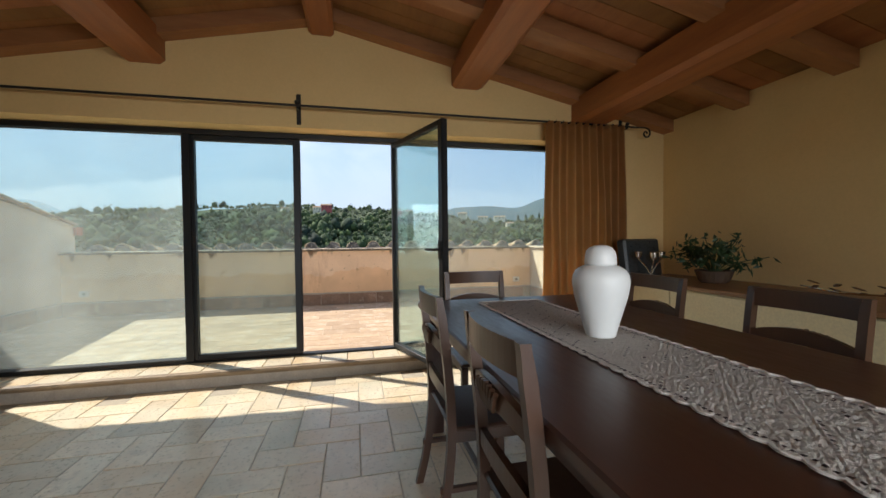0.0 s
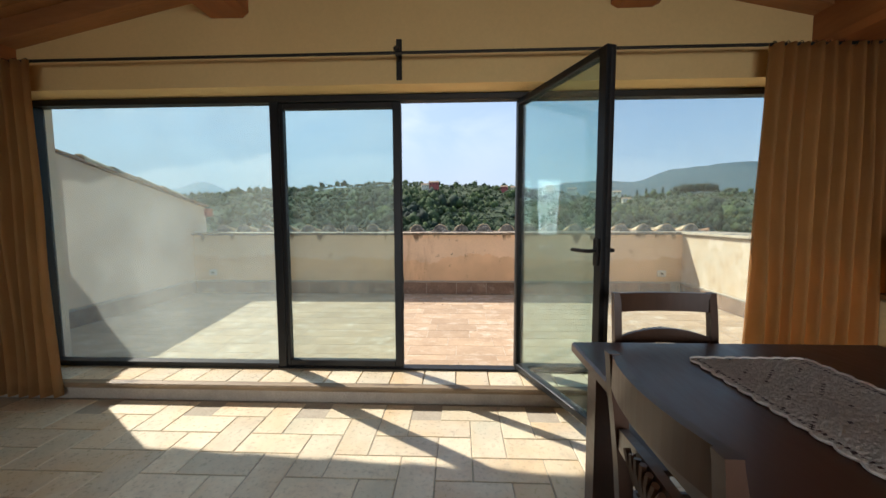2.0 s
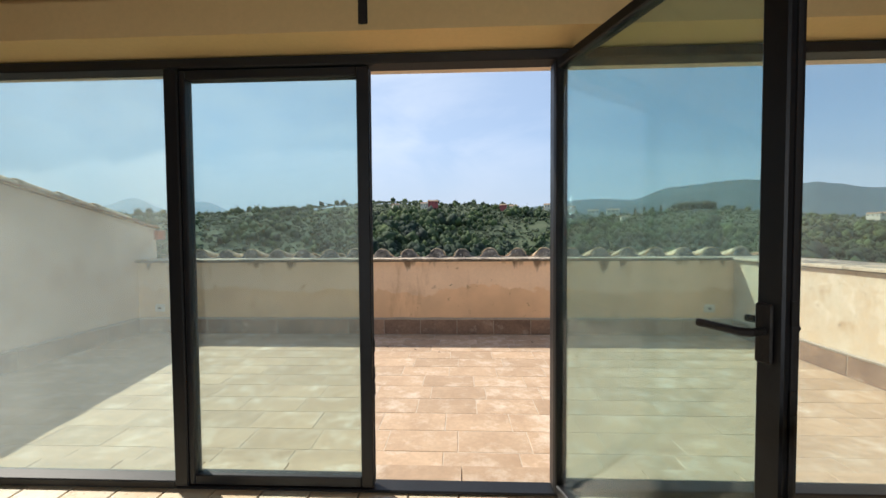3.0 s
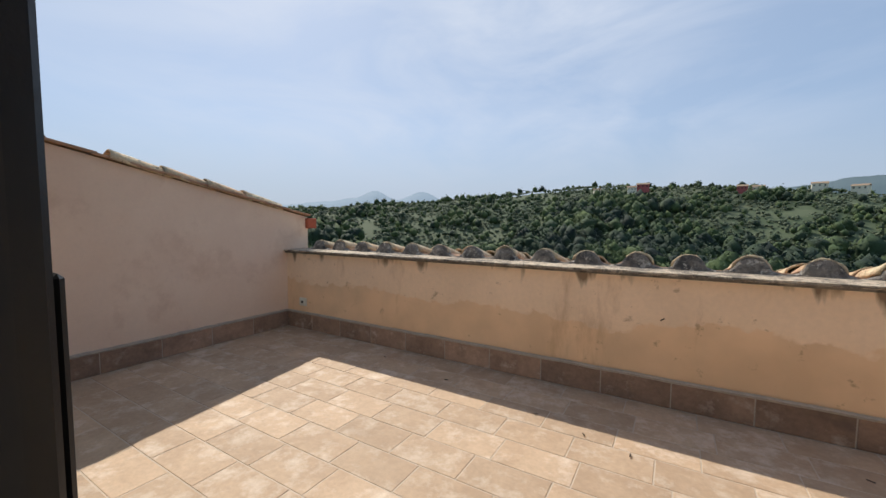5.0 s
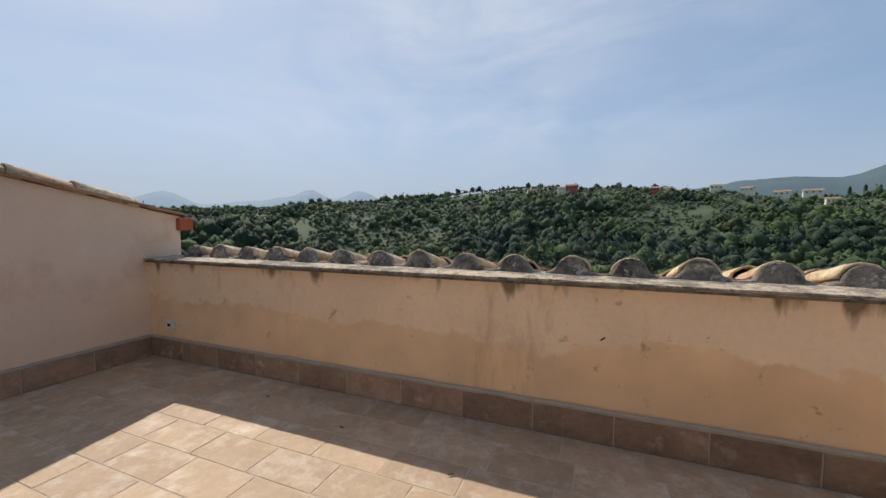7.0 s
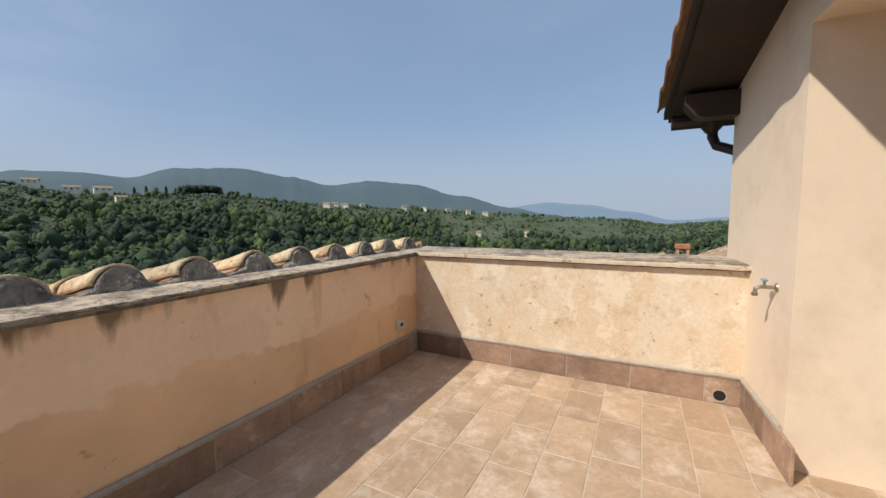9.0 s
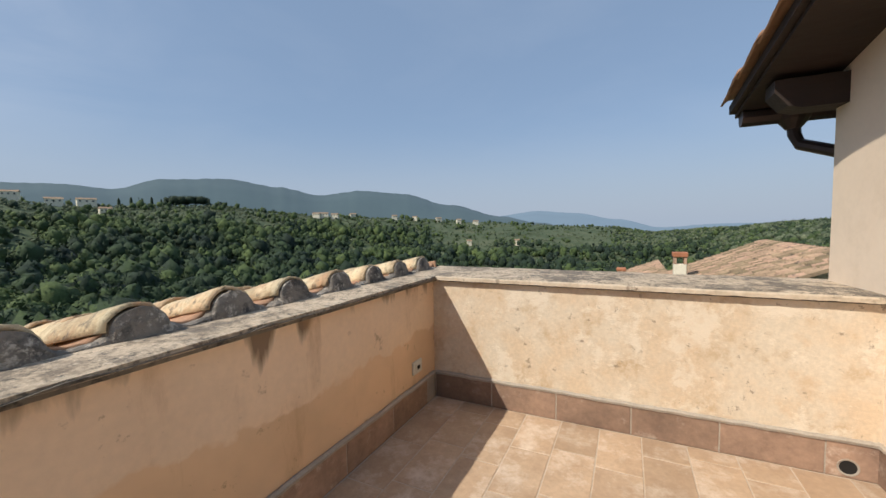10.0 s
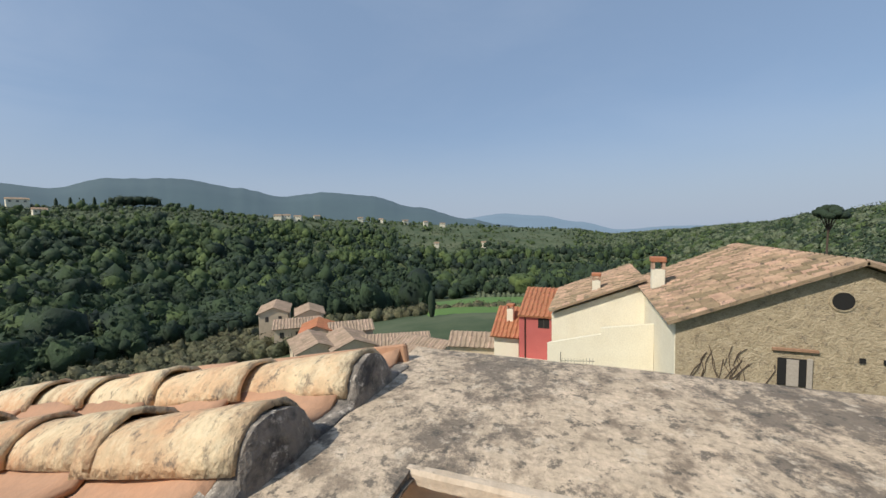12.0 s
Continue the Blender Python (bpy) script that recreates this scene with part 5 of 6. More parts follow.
def forest_mesh(name, spots, material, label):
    """spots: (x, y, z, width, height, detail)."""
    V, F, base = [], [], 0
    for x, y, z, w, h, d in spots:
        co, fa = BLOBS[d][random.randrange(9)]
        a = random.uniform(0, 6.28)
        c, s = math.cos(a), math.sin(a)
        V.append(np.stack([x + w * (co[:, 0] * c - co[:, 1] * s), y + w * (co[:, 0] * s + co[:, 1] * c), z + h * co[:, 2]], 1))
        F.append(fa + base)
        base += len(co)
    V, F = np.concatenate(V), np.concatenate(F)
    me = bpy.data.meshes.new(name)
    me.from_pydata(V.tolist(), [], F.tolist())
    me.materials.append(M[material])
    me.shade_smooth()
    return tagged(new(name, me), label, "trees", "", "stuff")


def place(az, r):
    return r * math.sin(radians(az)), r * math.cos(radians(az)), land(az, r)


dense, spring, grey, bare = [], [], [], []
for _ in range(23000):
    az = random.uniform(-72, 100)
    vr, rr = lerp_table(az, VALLEY_R), lerp_table(az, RIDGE_R)
    u = random.random() ** 0.8
    r = vr * 0.55 + (rr * 1.03 - vr * 0.55) * u
    if az > 62 and random.random() < 0.35 or 65 < az < 83 and 148 < r < 265:
        continue
    x, y, z = place(az, r)
    patch = noise.noise((x * 0.008, y * 0.008, 9)) + 0.35 * noise.noise((x * 0.03, y * 0.03, 2))
    hill = (r - vr) / (rr - vr)
    open_land = hill + 0.35 * patch > (0.54 if az < 24 else 0.66 if az < 50 else 0.5 if az < 62 else 0.34)
    w = (random.uniform(1.6, 3.0) + 3.0 * random.random() ** 3) * (1 + 0.55 * noise.noise((x * 0.013, y * 0.013, 70)))
    if open_land:
        lot = noise.noise((x * 0.022, y * 0.022, 50))
        if lot > 0.42 or random.random() < 0.2:
            continue
        if random.random() < 0.2 or lot < -0.3:
            (spring if random.random() < 0.8 else dense).append((x, y, z + w * 0.3, w * 0.8, w * 0.9, 1))
            continue
        q = random.uniform(1.0, 1.9)
        grey.append((x, y, z + 0.5, q, q * 0.85, 1))
        if lot < 0.2:
            grey.append((x + 6 * random.uniform(-1, 1), y + 6 * random.uniform(-1, 1), z + 0.5, q * 0.9, q * 0.8, 1))
        continue
    w *= 1.45 if r < 360 else 1.15
    if r < 360 and random.random() < 0.3:
        continue
    light = noise.noise((x * 0.018, y * 0.018, 30)) + 0.62 * hill + random.uniform(-0.35, 0.35) > 0.33
    (spring if light else dense).append((x, y, z + w * 0.4 + random.uniform(0, 2.5), w, w * random.uniform(0.9, 1.5), 2 if r < 300 else 1))
    (spring if light else dense).append((x + random.uniform(-3, 3), y + random.uniform(-3, 3), z + w * 0.5 + random.uniform(0, 4), w * 0.55, w * 0.6, 1))
for _ in range(1300):
    az = random.uniform(-5, 80)
    r = random.uniform(85, 150)
    x, y, z = place(az, r)
    if 50 < az < 80 and r < 130:
        continue
    w = random.uniform(1.1, 2.4)
    bare.append((x, y, z, w, w * random.uniform(0.9, 1.4), 2))
for _ in range(6500):
    az = random.uniform(88, 130)
    r = 75 + (lerp_table(az, RIDGE_R) * 1.04 - 75) * random.random() ** 0.8
    x, y, z = place(az, r)
    w = random.uniform(2.0, 4.2)
    (dense if random.random() < 0.35 else spring if random.random() < 0.4 else grey).append((x, y, z, w, w * 0.95, 2 if r < 200 else 1))
forest_mesh("valley_forest", dense, "forest", "dense spring-green broadleaf forest on the valley slopes")
forest_mesh("spring_forest", spring, "spring", "fresh yellow-green trees among the valley forest")
forest_mesh("olive_groves", grey, "olive", "grey-green olive trees and scrub on open slopes")
forest_mesh("bare_thicket", bare, "bare", "brownish half-bare thicket below the village")


def field(name, az0, az1, r0, r1, material, label):
    bm = bmesh.new()
    n, m = 14, 10
    g = []
    for i in range(n + 1):
        row = []
        for k in range(m + 1):
            az, r = az0 + (az1 - az0) * i / n, r0 + (r1 - r0) * k / m
            az += 1.2 * noise.noise((i * 0.4, k * 0.3, az0))
            x, y, z = place(az, r)
            row.append(bm.verts.new((x, y, z + (1.6 if 0 < k < m and 0 < i < n else -1.5))))
        g.append(row)
    for a, b in zip(g, g[1:]):
        for k in range(m):
            bm.faces.new((a[k], b[k], b[k + 1], a[k + 1]))
    bmesh.ops.recalc_face_normals(bm, faces=bm.faces)
    return structure(name, bm, material, label, "field", True)


field("meadow_1", 65.5, 82, 116, 258, "meadow", "bright green meadow in the valley bottom")
field("meadow_2", 58, 66, 420, 520, "olive_field", "pale green open field on the far slope")
rows_o = []
for i in range(16):
    for k in range(22):
        az, r = 74 + k * 0.72, 250 + i * 9.5
        x, y, z = place(az + 0.1 * random.uniform(-1, 1), r)
        rows_o.append((x, y, z + 0.8, 1.9, 1.8, 1))
forest_mesh("olive_rows", rows_o, "olive", "planted rows of grey-green olive trees")


def cypress(x, y, z, h):
    t = thing("cypress", (x, y, z), "slim dark green cypress on the hilltop", "tree", "cypresses on the hill")
    part("trunk", sweep([(0, 0, 0), (0, 0, h * 0.3)], h * 0.02, 6), "bark", t)
    bm = bmesh.new()
    bmesh.ops.create_icosphere(bm, subdivisions=3, radius=1)
    for v in bm.verts:
        p = v.co.copy()
        q = 1 + 0.25 * noise.noise(p * 3 + Vector((x, y, 0)))
        v.co = Vector((p.x * h * 0.12 * q, p.y * h * 0.12 * q, h * 0.54 + p.z * h * 0.48))
    part("crown", bm, "cypress", t, "", True)


for az in (24.2, 25.3, 26.3, 27.2, 28.1, 33.0):
    x, y, z = place(az, 640)
    cypress(x, y, z - 1, random.uniform(11, 15))
clump = []
for k in range(16):
    x, y, z = place(28.8 + k * 0.25, 642 + random.uniform(-8, 8))
    clump.append((x, y, z + 6, 5.5, 6.0, 2))
forest_mesh("pine_grove", clump, "cypress", "dark pine grove on the hilltop")
for az, r, h in ((66.5, 118, 9),):
    x, y, z = place(az, r)
    cypress(x, y, z - 1, h)


def umbrella_pine(x, y, z, h, wide):
    t = thing("umbrella_pine", (x, y, z), "umbrella pine with a broad flat dark crown", "tree")
    part("trunk", sweep([(0, 0, 0), (0.1 * wide, 0, h * 0.5), (0, 0, h * 0.85)], h * 0.012, 8, None, 0.6), "bark", t)
    for k in range(6):
        a = k * 1.05
        part("limb", sweep([(0, 0, h * 0.68), (0.3 * wide * math.cos(a), 0.3 * wide * math.sin(a), h * 0.8), (0.6 * wide * math.cos(a), 0.6 * wide * math.sin(a), h * 0.88)], h * 0.006, 6, None, 0.5), "bark", t)
    bm = bmesh.new()
    rnd = random.Random(3)
    for k in range(34):
        a, q = rnd.uniform(0, 6.28), math.sqrt(rnd.random()) * wide * 0.85
        m = pose(q * math.cos(a), q * math.sin(a), h * (0.93 - 0.12 * (q / wide) ** 2)) @ Matrix.Diagonal((wide * 0.28, wide * 0.28, h * 0.034, 1))
        r = bmesh.ops.create_icosphere(bm, subdivisions=2, radius=1, matrix=m)
        for v in r["verts"]:
            v.co += Vector([0.09 * wide * noise.noise(v.co * (3 / wide) + Vector((i * 9, k, 0))) for i in range(3)])
    part("crown", bm, "cypress", t, "", True)


umbrella_pine(*[(120, -50.3, land(112.7, 130))[i] for i in range(3)], 6.4 - land(112.7, 130), 3.5)
x, y, z = place(39.4, 125)
umbrella_pine(x, y, z, 9.5, 4.2)


# ---- houses ----
def tiled_slope(parent, p0, along, down, material, pitch=0.42, step=0.55):
    """A roof plane of barrel-tile ribs: p0 is its top corner, along runs along the ridge, down to the eaves."""
    along, down, p0 = Vector(along), Vector(down), Vector(p0)
    up = along.cross(down).normalized()
    if up.z < 0:
        up = -up
    bm = bmesh.new()
    vs = [bm.verts.new(p0 + a + u) for u in (Vector(), up * -0.16) for a in (Vector(), along, along + down, down)]
    for q in ((0, 1, 2, 3), (7, 6, 5, 4), (0, 4, 5, 1), (1, 5, 6, 2), (2, 6, 7, 3), (3, 7, 4, 0)):
        bm.faces.new([vs[i] for i in q])
    bmesh.ops.recalc_face_normals(bm, faces=bm.faces)
    ob = part("roof", bm, material, parent)
    n, m = max(2, int(along.length / pitch)), max(1, int(down.length / step))
    V, F = [], []
    w = along.normalized() * pitch * 0.3
    for i in range(n):
        for k in range(m):
            j = along * ((i + 0.5 + 0.12 * random.uniform(-1, 1)) / n)
            a = p0 + j + down * (k / m)
            b = p0 + j + down * ((k + 1.06) / m)
            lift = up * (0.10 + 0.03 * random.random())
            base = len(V)
            V += [a - w, a + lift * 0.75, a + w, b - w * 1.15, b + lift * 1.25, b + w * 1.15]
            F += [(base, base + 3, base + 4, base + 1), (base + 1, base + 4, base + 5, base + 2), (base + 3, base + 5, base + 4)]
    me = bpy.data.meshes.new("roof_tiles")
    me.from_pydata([v[:] for v in V], [], F)
    me.materials.append(M[material])
    o = new("roof_tiles", me)
    o.parent = ob
    o["kind"] = "stuff"
    return ob


def chimney(parent, x, y, z, w, h):
    c = part("chimney", box((x - w / 2, y - w / 2, z - 0.8), (x + w / 2, y + w / 2, z + h * 0.66), 0.03), "cream_wall", parent)
    for s in (-1, 1):
        part("pot_side", box((x - w / 2, y + s * w * 0.4 - 0.08, z + h * 0.66), (x + w / 2, y + s * w * 0.4 + 0.08, z + h * 0.86)), "old_roof", c)
    part("cap", box((x - w * 0.6, y - w * 0.6, z + h * 0.86), (x + w * 0.6, y + w * 0.6, z + h), 0.04), "red_roof", c)


def gable_house(x0, x1, y0, y1, zb, ze, zr, wall, roof_m, label, over=0.35):
    """Ridge along x; the plain gables face -x and +x."""
    ym = (y0 + y1) / 2
    h = thing("house", ((x0 + x1) / 2, ym, zb), label, "house", "houses of the village")
    h.matrix_world = Matrix()
    part("wall", prism([(y0, zb), (y1, zb), (y1, ze), (ym, zr - 0.05), (y0, ze)], "x", x0, x1), wall, h)
    k = (zr - ze) / (ym - y0)
    ln = ym - y0 + over
    for s in (-1, 1):
        tiled_slope(h, (x0 - over, ym, zr + 0.2), (x1 - x0 + 2 * over, 0, 0), (0, s * ln, -k * ln), roof_m)
    return h


big = gable_house(23.0, 37.0, -14.2, -1.1, -16, -2.95, -0.18, "stone_wall", "old_roof", "rubble stone house with old tiled roof and round gable window", 0.45)
ox = 22.93
rw = part("round_window", lathe([(0.37, 0.0), (0.37, 0.05), (0.45, 0.05), (0.45, 0.0)], 28), "stone_wall", big, "round stone-rimmed window")
rw.matrix_local = pose(23.0, -7.12, -1.70, 0, -90, 0)
part("opening", lathe([(0.001, 0.05), (0.37, 0.05), (0.37, 0.064)], 28), "hole", rw)
wi = part("window", box((ox, -5.99, -5.5), (23.02, -5.0, -4.3)), "hole", big, "small dark window with a grey shutter")
part("shutter", box((ox - 0.02, -5.72, -5.5), (ox - 0.002, -5.30, -4.33)), "mortar", wi)
part("jamb", box((ox - 0.03, -6.2, -5.6), (ox + 0.03, -6.0, -4.25), 0.02), "mortar", wi)
part("lintel", box((ox - 0.07, -6.38, -3.98), (ox + 0.05, -4.78, -3.84), 0.02), "verge_tile", wi)
for k in range(3):
    part("putlog_hole", box((ox, -7.9 - 0.75 * k, -4.25), (23.02, -7.72 - 0.75 * k, -4.05)), "hole", big)
part("side_render", box((23.02, -1.1, -16), (36.9, -1.06, -3.15)), "cream_wall", big, "cream rendered side wall")
vine_rows = bmesh.new()
rv = random.Random(5)
for k in range(16):
    p = Vector((22.97, -2.2 - 0.1 * k + rv.uniform(-0.3, 0.3), -8.0))
    pts = [p.copy()]
    for j in range(9):
        p = p + Vector((0, rv.uniform(-0.35, 0.25), rv.uniform(0.25, 0.55)))
        pts.append(p.copy())
    sweep(pts, 0.018, 4, vine_rows)
part("bare_vine", vine_rows, "bark", big, "leafless climbing vine on the stone")
chimney(big, 31, -1.5, -2.9, 0.75, 2.35)

low = thing("house", (0, 0, 0), "cream rendered annexe with a low shed roof", "house", "houses of the village")
part("wall", prism([(-1.05, -17), (5.5, -17), (5.5, -5.35), (-1.05, -2.75)], "x", 33.4, 44), "cream_wall", low)
tiled_slope(low, (32.9, -1.05, -2.28), (11.4, 0, 0), (0, 6.7, -2.7), "old_roof")
part("terrace_wall", prism([(-1.04, -17), (5.4, -17), (5.4, -6.4), (2.0, -5.5), (2.0, -5.1), (-1.04, -4.6)], "x", 29.0, 29.25), "cream_wall", low, "low cream boundary wall")
chimney(low, 35.2, 2.2, -3.95, 0.6, 1.75)
an = thing("antenna", (28.6, 3.9, -7.4), "thin metal rooftop antenna", "antenna")
part("mast", sweep([(0, 0.6, -2.5), (0, 0.6, 0.6)], 0.02, 6), "iron", an)
part("boom", sweep([(0, 0.6, 0), (-0.2, -1.5, 0.25)], 0.015, 6), "iron", an)
for k in range(11):
    part("element", sweep([(-0.02 * k, 0.5 - 0.19 * k, -0.18 + 0.023 * k), (-0.02 * k, 0.5 - 0.19 * k, 0.2 + 0.023 * k)], 0.01, 5), "iron", an)

pink = thing("house", (0, 0, 0), "raspberry pink rendered house with red tiled roof", "house", "houses of the village")
part("wall", box((40, 4.6, -18), (48, 9.2, -7.3)), "pink_wall", pink)
tiled_slope(pink, (46.5, 4.3, -5.35), (0, 5.0, 0), (-6.8, 0, -1.75), "red_roof")
part("gable_fill", prism([(40, -7.3), (46.5, -7.3), (46.5, -5.68), (40, -7.27)], "y", 4.6, 9.2), "pink_wall", pink)
w2 = part("window", box((39.97, 6.3, -8.3), (40.02, 7.35, -7.35)), "hole", pink)
part("window_frame", box((39.95, 6.78, -8.3), (39.97, 6.86, -7.35)), "shutter", w2)
part("drainpipe", sweep([(39.95, 8.6, -7), (39.95, 8.6, -13)], 0.06, 6), "copper", pink)
part("roof_terrace", box((38.2, 4.0, -18), (40.0, 9.9, -11.4)), "cream_wall", pink)
sm = thing("house", (0, 0, 0), "small cream house with a red tiled roof", "house", "houses of the village")
part("wall", box((42, 9.6, -18), (48, 12.2, -9.6)), "cream_wall", sm)
tiled_slope(sm, (46, 9.3, -7.6), (0, 3.2, 0), (-4.6, 0, -2.3), "red_roof")
chimney(sm, 44.0, 10.8, -8.4, 0.7, 1.5)


def cottage(x, y, zr, lx, ly, hgt, rz, wall, roof_m, wins):
    """A village house with its ridge along its own x, windows on its long sides."""
    zr += 0.4
    h = thing("house", (x, y, zr - hgt), "old village house with a tiled roof", "house", "houses of the village")
    rise = ly * 0.2
    part("wall", prism([(-ly / 2, -6), (ly / 2, -6), (ly / 2, hgt - rise), (0, hgt), (-ly / 2, hgt - rise)], "x", -lx / 2, lx / 2), wall, h)
    for s in (-1, 1):
        tiled_slope(h, (-lx / 2 - 0.3, 0, hgt + 0.2), (lx + 0.6, 0, 0), (0, s * (ly / 2 + 0.4), -(rise + 0.16)), roof_m, 0.6, 0.9)
        for k in range(wins):
            xx = -lx / 2 + lx * (k + 0.5) / wins
            for z in (hgt - rise - 1.9, hgt - rise - 4.4):
                part("window", box((xx - 0.4, s * (ly / 2) - 0.02, z), (xx + 0.4, s * (ly / 2) + 0.03, z + 1.15)), "shutter", h)
    for k in range(2):
        yy = (k - 0.5) * ly * 0.45
        part("window", box((-lx / 2 - 0.03, yy - 0.35, hgt - rise - 1.8), (-lx / 2 + 0.02, yy + 0.35, hgt - rise - 0.7)), "shutter", h)
    h.matrix_world = pose(x, y, zr - hgt, 0, 0, rz)


for row in ((71, 71, -16, 10, 6, 7, 40, "village_wall", "grey_roof", 3), (72, 62, -16.3, 8, 5.5, 6.5, 42, "village_wall", "grey_roof", 2),
            (66, 60, -17.5, 9, 6, 6.5, 130, "village_wall", "grey_roof", 3), (63, 52.5, -17, 7, 5.5, 6, 35, "village_wall", "red_roof", 2),
            (55, 47, -17.2, 9, 6.5, 6, 50, "village_wall", "grey_roof", 3), (58, 42, -17, 9, 7, 6.5, 48, "village_wall", "grey_roof", 3),
            (66, 47, -17.2, 8, 6, 6, 130, "village_wall", "grey_roof", 2), (62, 35, -17.6, 12, 7, 6, 120, "village_wall", "grey_roof", 2),
            (57, 27, -16.2, 9, 7, 5, 80, "village_wall", "grey_roof", 2), (50, 15.5, -12.6, 8, 5, 5, 100, "village_wall", "grey_roof", 2)):
    cottage(*row)
far = random.Random(11)
for az, r, sx, hh, wall in ((-3.9, 500, 12, 8, "pink_wall"), (-5.2, 497, 9, 5, "cream_wall"), (-9.5, 480, 7, 5, "cream_wall"), (6.5, 540, 9, 5, "pink_wall"), (8, 545, 10, 5, "cream_wall"),
                            (13, 570, 12, 5, "cream_wall"), (16, 590, 12, 5, "cream_wall"), (19, 600, 14, 5, "cream_wall"), (21.5, 610, 16, 6, "cream_wall"), (23, 560, 10, 4, "cream_wall"),
                            (46, 735, 12, 6, "cream_wall"), (47, 740, 14, 7, "cream_wall"), (48.5, 742, 12, 6, "cream_wall"), (51, 760, 10, 6, "cream_wall"), (57, 830, 10, 6, "cream_wall"),
                            (60, 850, 9, 6, "cream_wall"), (63.5, 900, 12, 7, "cream_wall"), (66.5, 940, 10, 7, "cream_wall"), (69, 960, 12, 7, "cream_wall"), (68, 620, 7, 5, "cream_wall"), (75, 640, 7, 5, "cream_wall"),
                            (103, 330, 8, 4, "pink_wall"), (101, 320, 7, 4, "cream_wall"), (98, 420, 8, 4, "cream_wall"), (111, 230, 6, 3, "cream_wall")):
    r *= 0.95
    x, y, z = place(az, r)
    lift = 2.2
    h = thing("house", (x, y, z), "small pale country house far across the valley", "house", "houses on the far hill")
    part("wall", box((-sx / 2, -sx / 3, -5), (sx / 2, sx / 3, hh + lift)), wall, h)
    part("roof", prism([(-sx / 3 - 0.5, hh + lift), (sx / 3 + 0.5, hh + lift), (0, hh + lift + 2)], "x", -sx / 2 - 0.5, sx / 2 + 0.5), "old_roof", h)
    for k in range(3):
        part("window", box((-sx / 2 + sx * (k + 0.3) / 3, -sx / 3 - 0.06, hh + lift - 2.6), (-sx / 2 + sx * (k + 0.62) / 3, -sx / 3 - 0.01, hh + lift - 1.1)), "shutter", h)
    h.matrix_world = pose(x, y, z, 0, 0, -az + far.uniform(-20, 20))


# ---- tiles: floor, ledge, skirting ----
terrace = bpy.data.objects["terrace"]
floor = bpy.data.objects["floor"]
ledge = bpy.data.objects["ledge"]


def tile_mesh(name, lx, ly, th, material, wob=0.0):
    bm = box((-lx / 2, -ly / 2, -th), (lx / 2, ly / 2, 0))
    top = [e for e in bm.edges if all(v.co.z > -0.001 for v in e.verts)]
    bmesh.ops.bevel(bm, geom=top, offset=0.003, segments=1, affect="EDGES")
    for v in bm.verts:
        v.co += Vector((wob * noise.noise(v.co * 9), wob * noise.noise(v.co * 9 + Vector((5, 0, 0))), 0))
    return mesh_of(name, bm, material)


def lay(name, me, parent, m):
    o = new(name, me)
    o.parent = parent
    o.matrix_world = m
    return o


GW, GL = 0.255, 0.455
tmesh = {}
row = 0
y = Y_F - 0.018
while y > 0.05:
    x = X_L + 0.016
    first = GL * (0.5 if row % 2 else 1.0) - 0.14 * (row % 3 == 1)
    while x < X_R - 0.03:
        w = min(first, X_R - 0.016 - x)
        first = GL
        key = round(w, 3)
        yc = y - GW / 2
        if w > 0.06 and yc + GW / 2 > y_f(x) - 0.35:
            if key not in tmesh:
                tmesh[key] = tile_mesh("floor_tile", w - 0.006, GW - 0.006, 0.02, "terrace_tile", 0.002)
            lay("floor_tile", tmesh[key], terrace, pose(x + w / 2, yc, Z_T + random.uniform(-0.0006, 0.0008), random.uniform(-0.12, 0.12), random.uniform(-0.1, 0.1), random.uniform(-0.3, 0.3)))
        x += w
    y -= GW
    row += 1

SK_H = 0.20
sk = tile_mesh("skirting_tile", 0.482, SK_H, 0.016, "skirt_tile", 0.002)
for k in range(17):
    x = X_L + 0.24 + 0.49 * k
    if x < X_R - 0.2:
        lay("skirting_tile", sk, front, pose(x, Y_F - 0.017, Z_T + SK_H / 2, 90, 0, 0))
for k in range(7):
    y = Y_F - 0.26 - 0.49 * k
    if y > 0.4:
        lay("skirting_tile", sk, right, pose(X_R - 0.017, y, Z_T + SK_H / 2, 90, 0, -90))
    if y > 0.3:
        lay("skirting_tile", sk, left, pose(X_L + 0.017, y, Z_T + SK_H / 2, 90, 0, 90))
fr, fl = bpy.data.objects["facade_right"], bpy.data.objects["facade_left"]
skew = math.degrees(math.atan(0.0405))
for k in range(2):
    x = X_R - 0.25 - 0.40 * k
    lay("skirting_tile", sk, fr, pose(x, y_f(x) + 0.017, Z_T + SK_H / 2, 90, 0, 180 + skew))
lay("skirting_tile", sk, fl, pose(-4.45, y_f(-4.45) + 0.017, Z_T + SK_H / 2, 90, 0, 180 + skew))
for par, a, b in ((front, (X_L + 0.02, Y_F - 0.0135, Z_T), (X_R - 0.02, Y_F - 0.002, Z_T + SK_H)), (right, (X_R - 0.0135, 0.46, Z_T), (X_R - 0.002, Y_F - 0.02, Z_T + SK_H)), (left, (X_L + 0.002, 0.14, Z_T), (X_L + 0.0135, Y_F - 0.02, Z_T + SK_H))):
    part("joint_bed", box(a, b), "mortar", par)
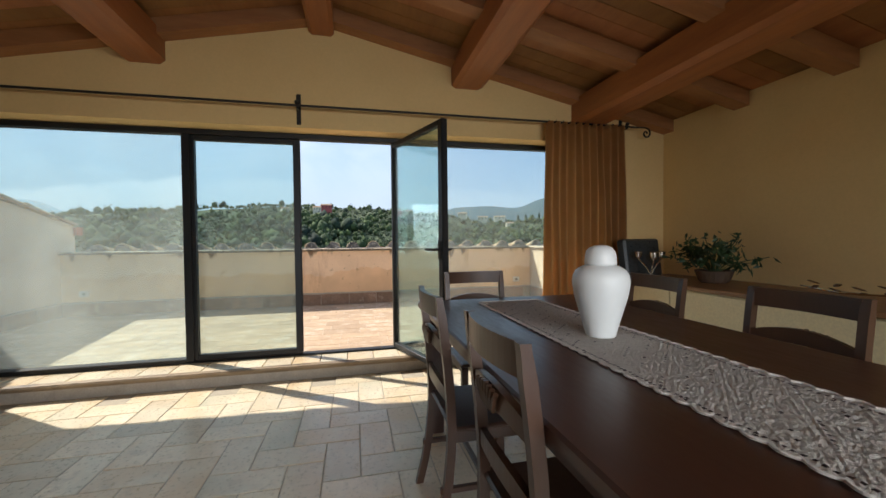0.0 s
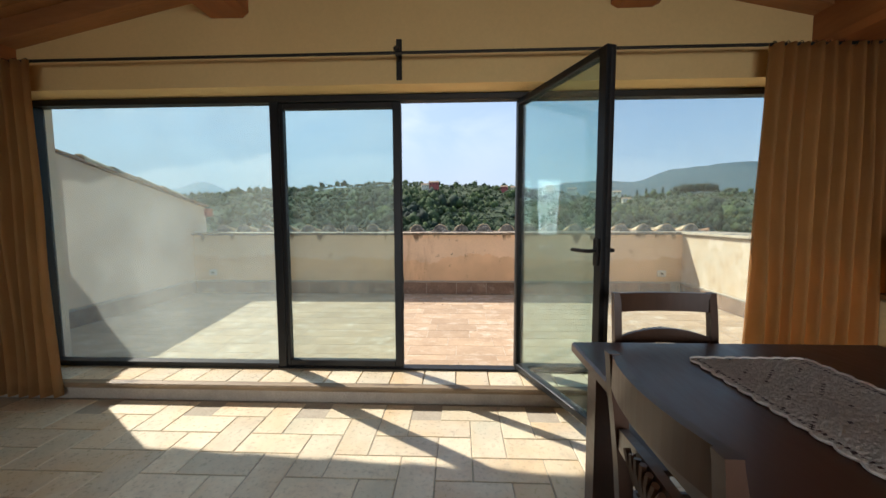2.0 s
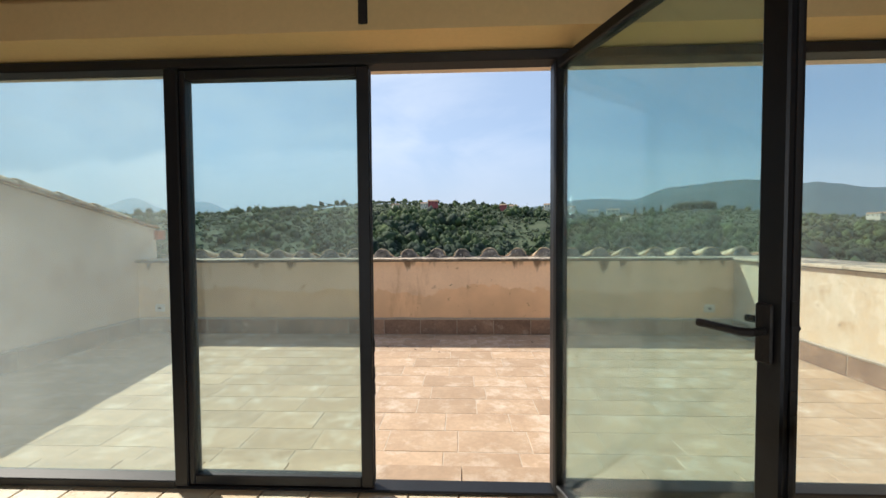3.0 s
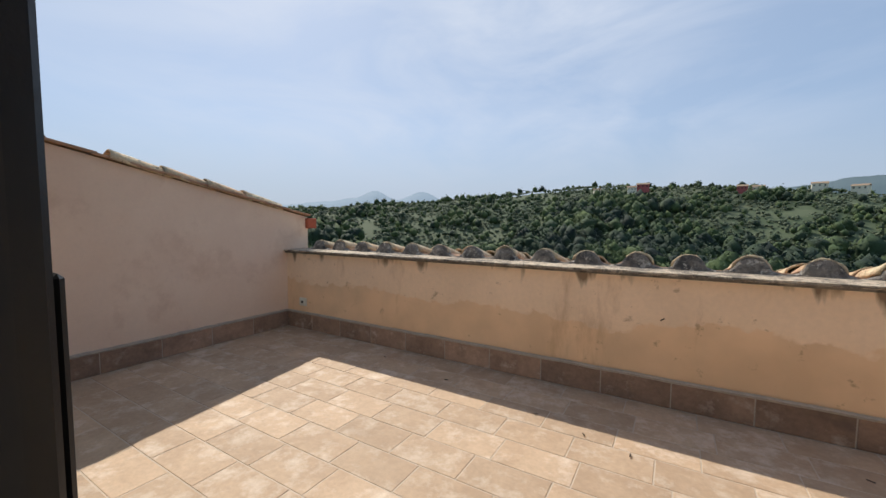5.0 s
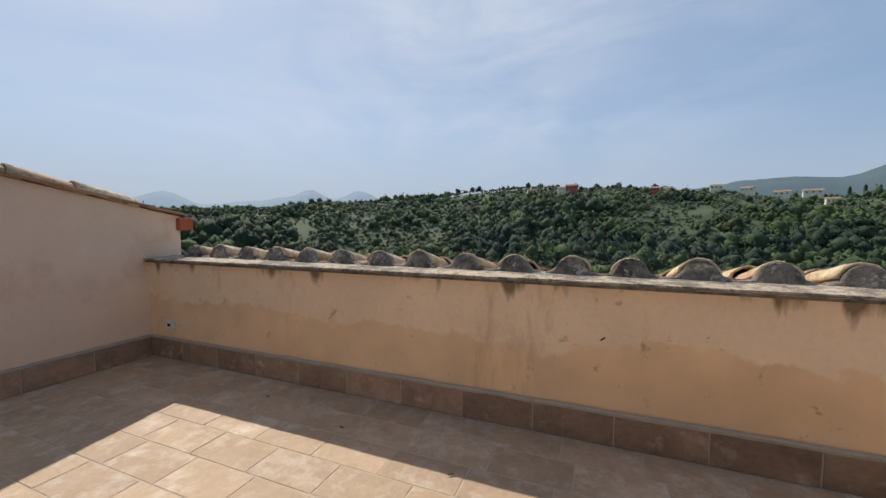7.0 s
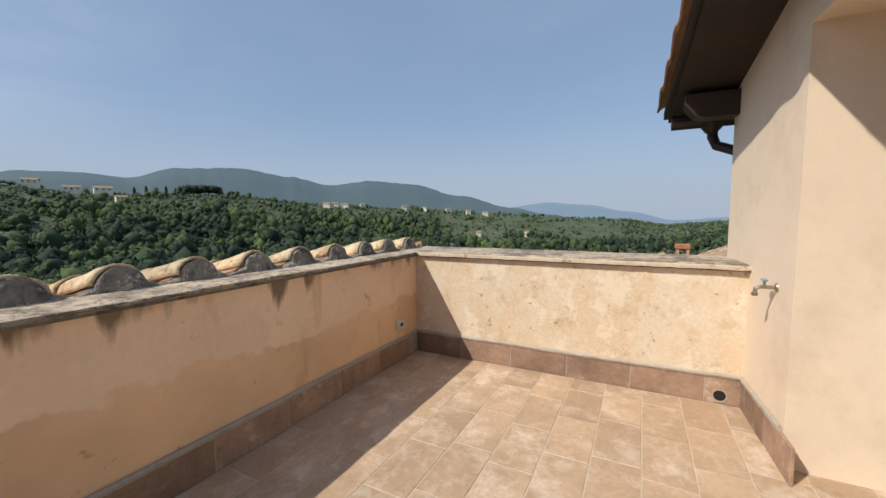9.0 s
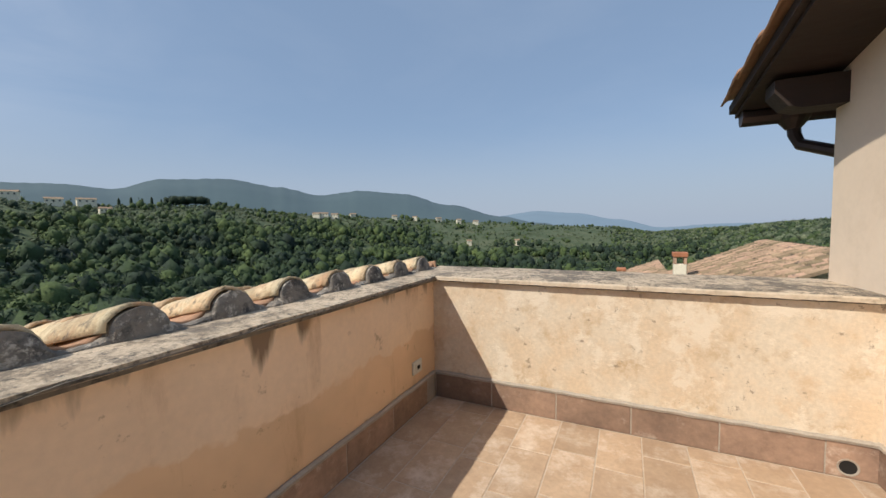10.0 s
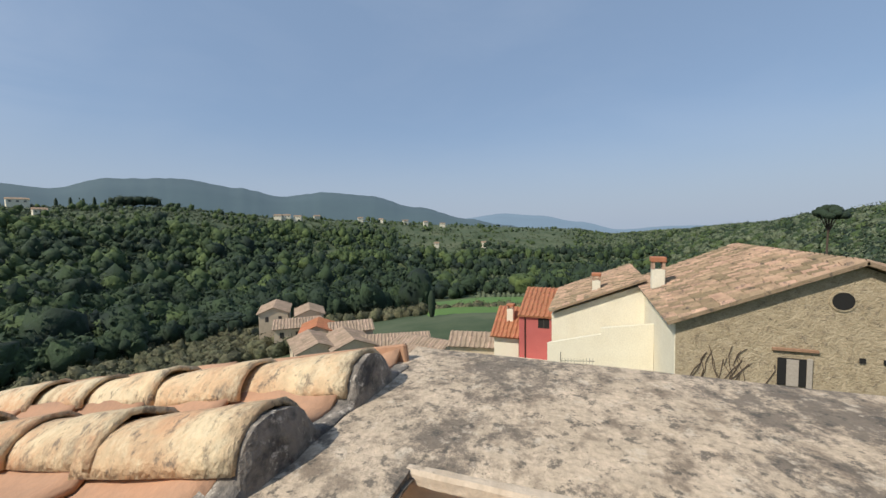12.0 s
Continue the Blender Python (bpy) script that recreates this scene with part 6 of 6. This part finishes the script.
# rough mortar bead over the skirting
for nm, a, b, par in (("mortar_bead", (X_L + 0.02, Y_F - 0.012), (X_R - 0.02, Y_F - 0.012), front), ("mortar_bead", (X_R - 0.012, 0.46), (X_R - 0.012, Y_F - 0.02), right), ("mortar_bead", (X_L + 0.012, 0.14), (X_L + 0.012, Y_F - 0.02), left),
                      ("mortar_bead", (OPEN_R, y_f(OPEN_R) + 0.010), (X_R, y_f(X_R) + 0.010), fr)):
    pts = [(a[0] + (b[0] - a[0]) * k / 60, a[1] + (b[1] - a[1]) * k / 60, Z_T + SK_H + 0.008 + 0.006 * noise.noise((k * 0.6, a[0], a[1]))) for k in range(61)]
    part(nm, sweep(pts, 0.017, 6), "mortar", par)

# room floor in herringbone
FW = 0.2
tile_h = tile_mesh("floor_tile", 2 * FW - 0.006, FW - 0.006, 0.02, "cotto", 0.002)
rest_v, rest_f = [], []
i0, i1 = int((ROOM_L - 0.2) / FW) - 1, int(ROOM_R / FW) + 1
for i in range(i0, i1):
    for k in range(int(ROOM_B / FW) - 1, -1):
        d = (i - k) % 4
        if d not in (0, 3):
            continue
        across = d == 0
        cx, cy = (i * FW + FW, k * FW + FW / 2) if across else (i * FW + FW / 2, k * FW + FW)
        if cy > -0.45 or cx < ROOM_L or cx > ROOM_R or cy < ROOM_B:
            continue
        near = -3.5 < cx < 1.2 and -4.2 < cy
        if near:
            lay("floor_tile", tile_h, floor, pose(cx, cy, random.uniform(-0.001, 0.001), random.uniform(-0.15, 0.15), random.uniform(-0.15, 0.15), (0 if across else 90) + random.uniform(-0.4, 0.4)))
        else:
            hx, hy = (FW - 0.004, FW / 2 - 0.004) if across else (FW / 2 - 0.004, FW - 0.004)
            b = len(rest_v)
            rest_v += [(cx + sx * hx, cy + sy * hy, z) for z in (0, -0.011) for sx, sy in ((-1, -1), (1, -1), (1, 1), (-1, 1))]
            rest_f += [(b, b + 1, b + 2, b + 3), (b, b + 4, b + 5, b + 1), (b + 1, b + 5, b + 6, b + 2), (b + 2, b + 6, b + 7, b + 3), (b + 3, b + 7, b + 4, b)]
me = bpy.data.meshes.new("far_floor_tiles")
me.from_pydata(rest_v, [], rest_f)
me.materials.append(M["cotto"])
o = new("far_floor_tiles", me)
o.parent = floor
o["kind"] = "stuff"
lt = tile_mesh("ledge_tile", 0.242, 0.30, 0.02, "cotto", 0.002)
n = int((ROOM_R - ROOM_L) / 0.25)
for k in range(n):
    lay("ledge_tile", lt, ledge, pose(ROOM_L + 0.125 + 0.25 * k, -0.186, 0.13, random.uniform(-0.3, 0.3), 0, random.uniform(-0.4, 0.4)))
lo_t = tile_mesh("ledge_tile", 0.49, 0.20, 0.02, "terrace_tile", 0.002)
for k in range(13):
    lay("ledge_tile", lo_t, ledge, pose(OPEN_L + 0.25 + 0.495 * k, 0.07, 0.128, 0, 0, 0)) if OPEN_L + 0.5 + 0.495 * k < OPEN_R else None
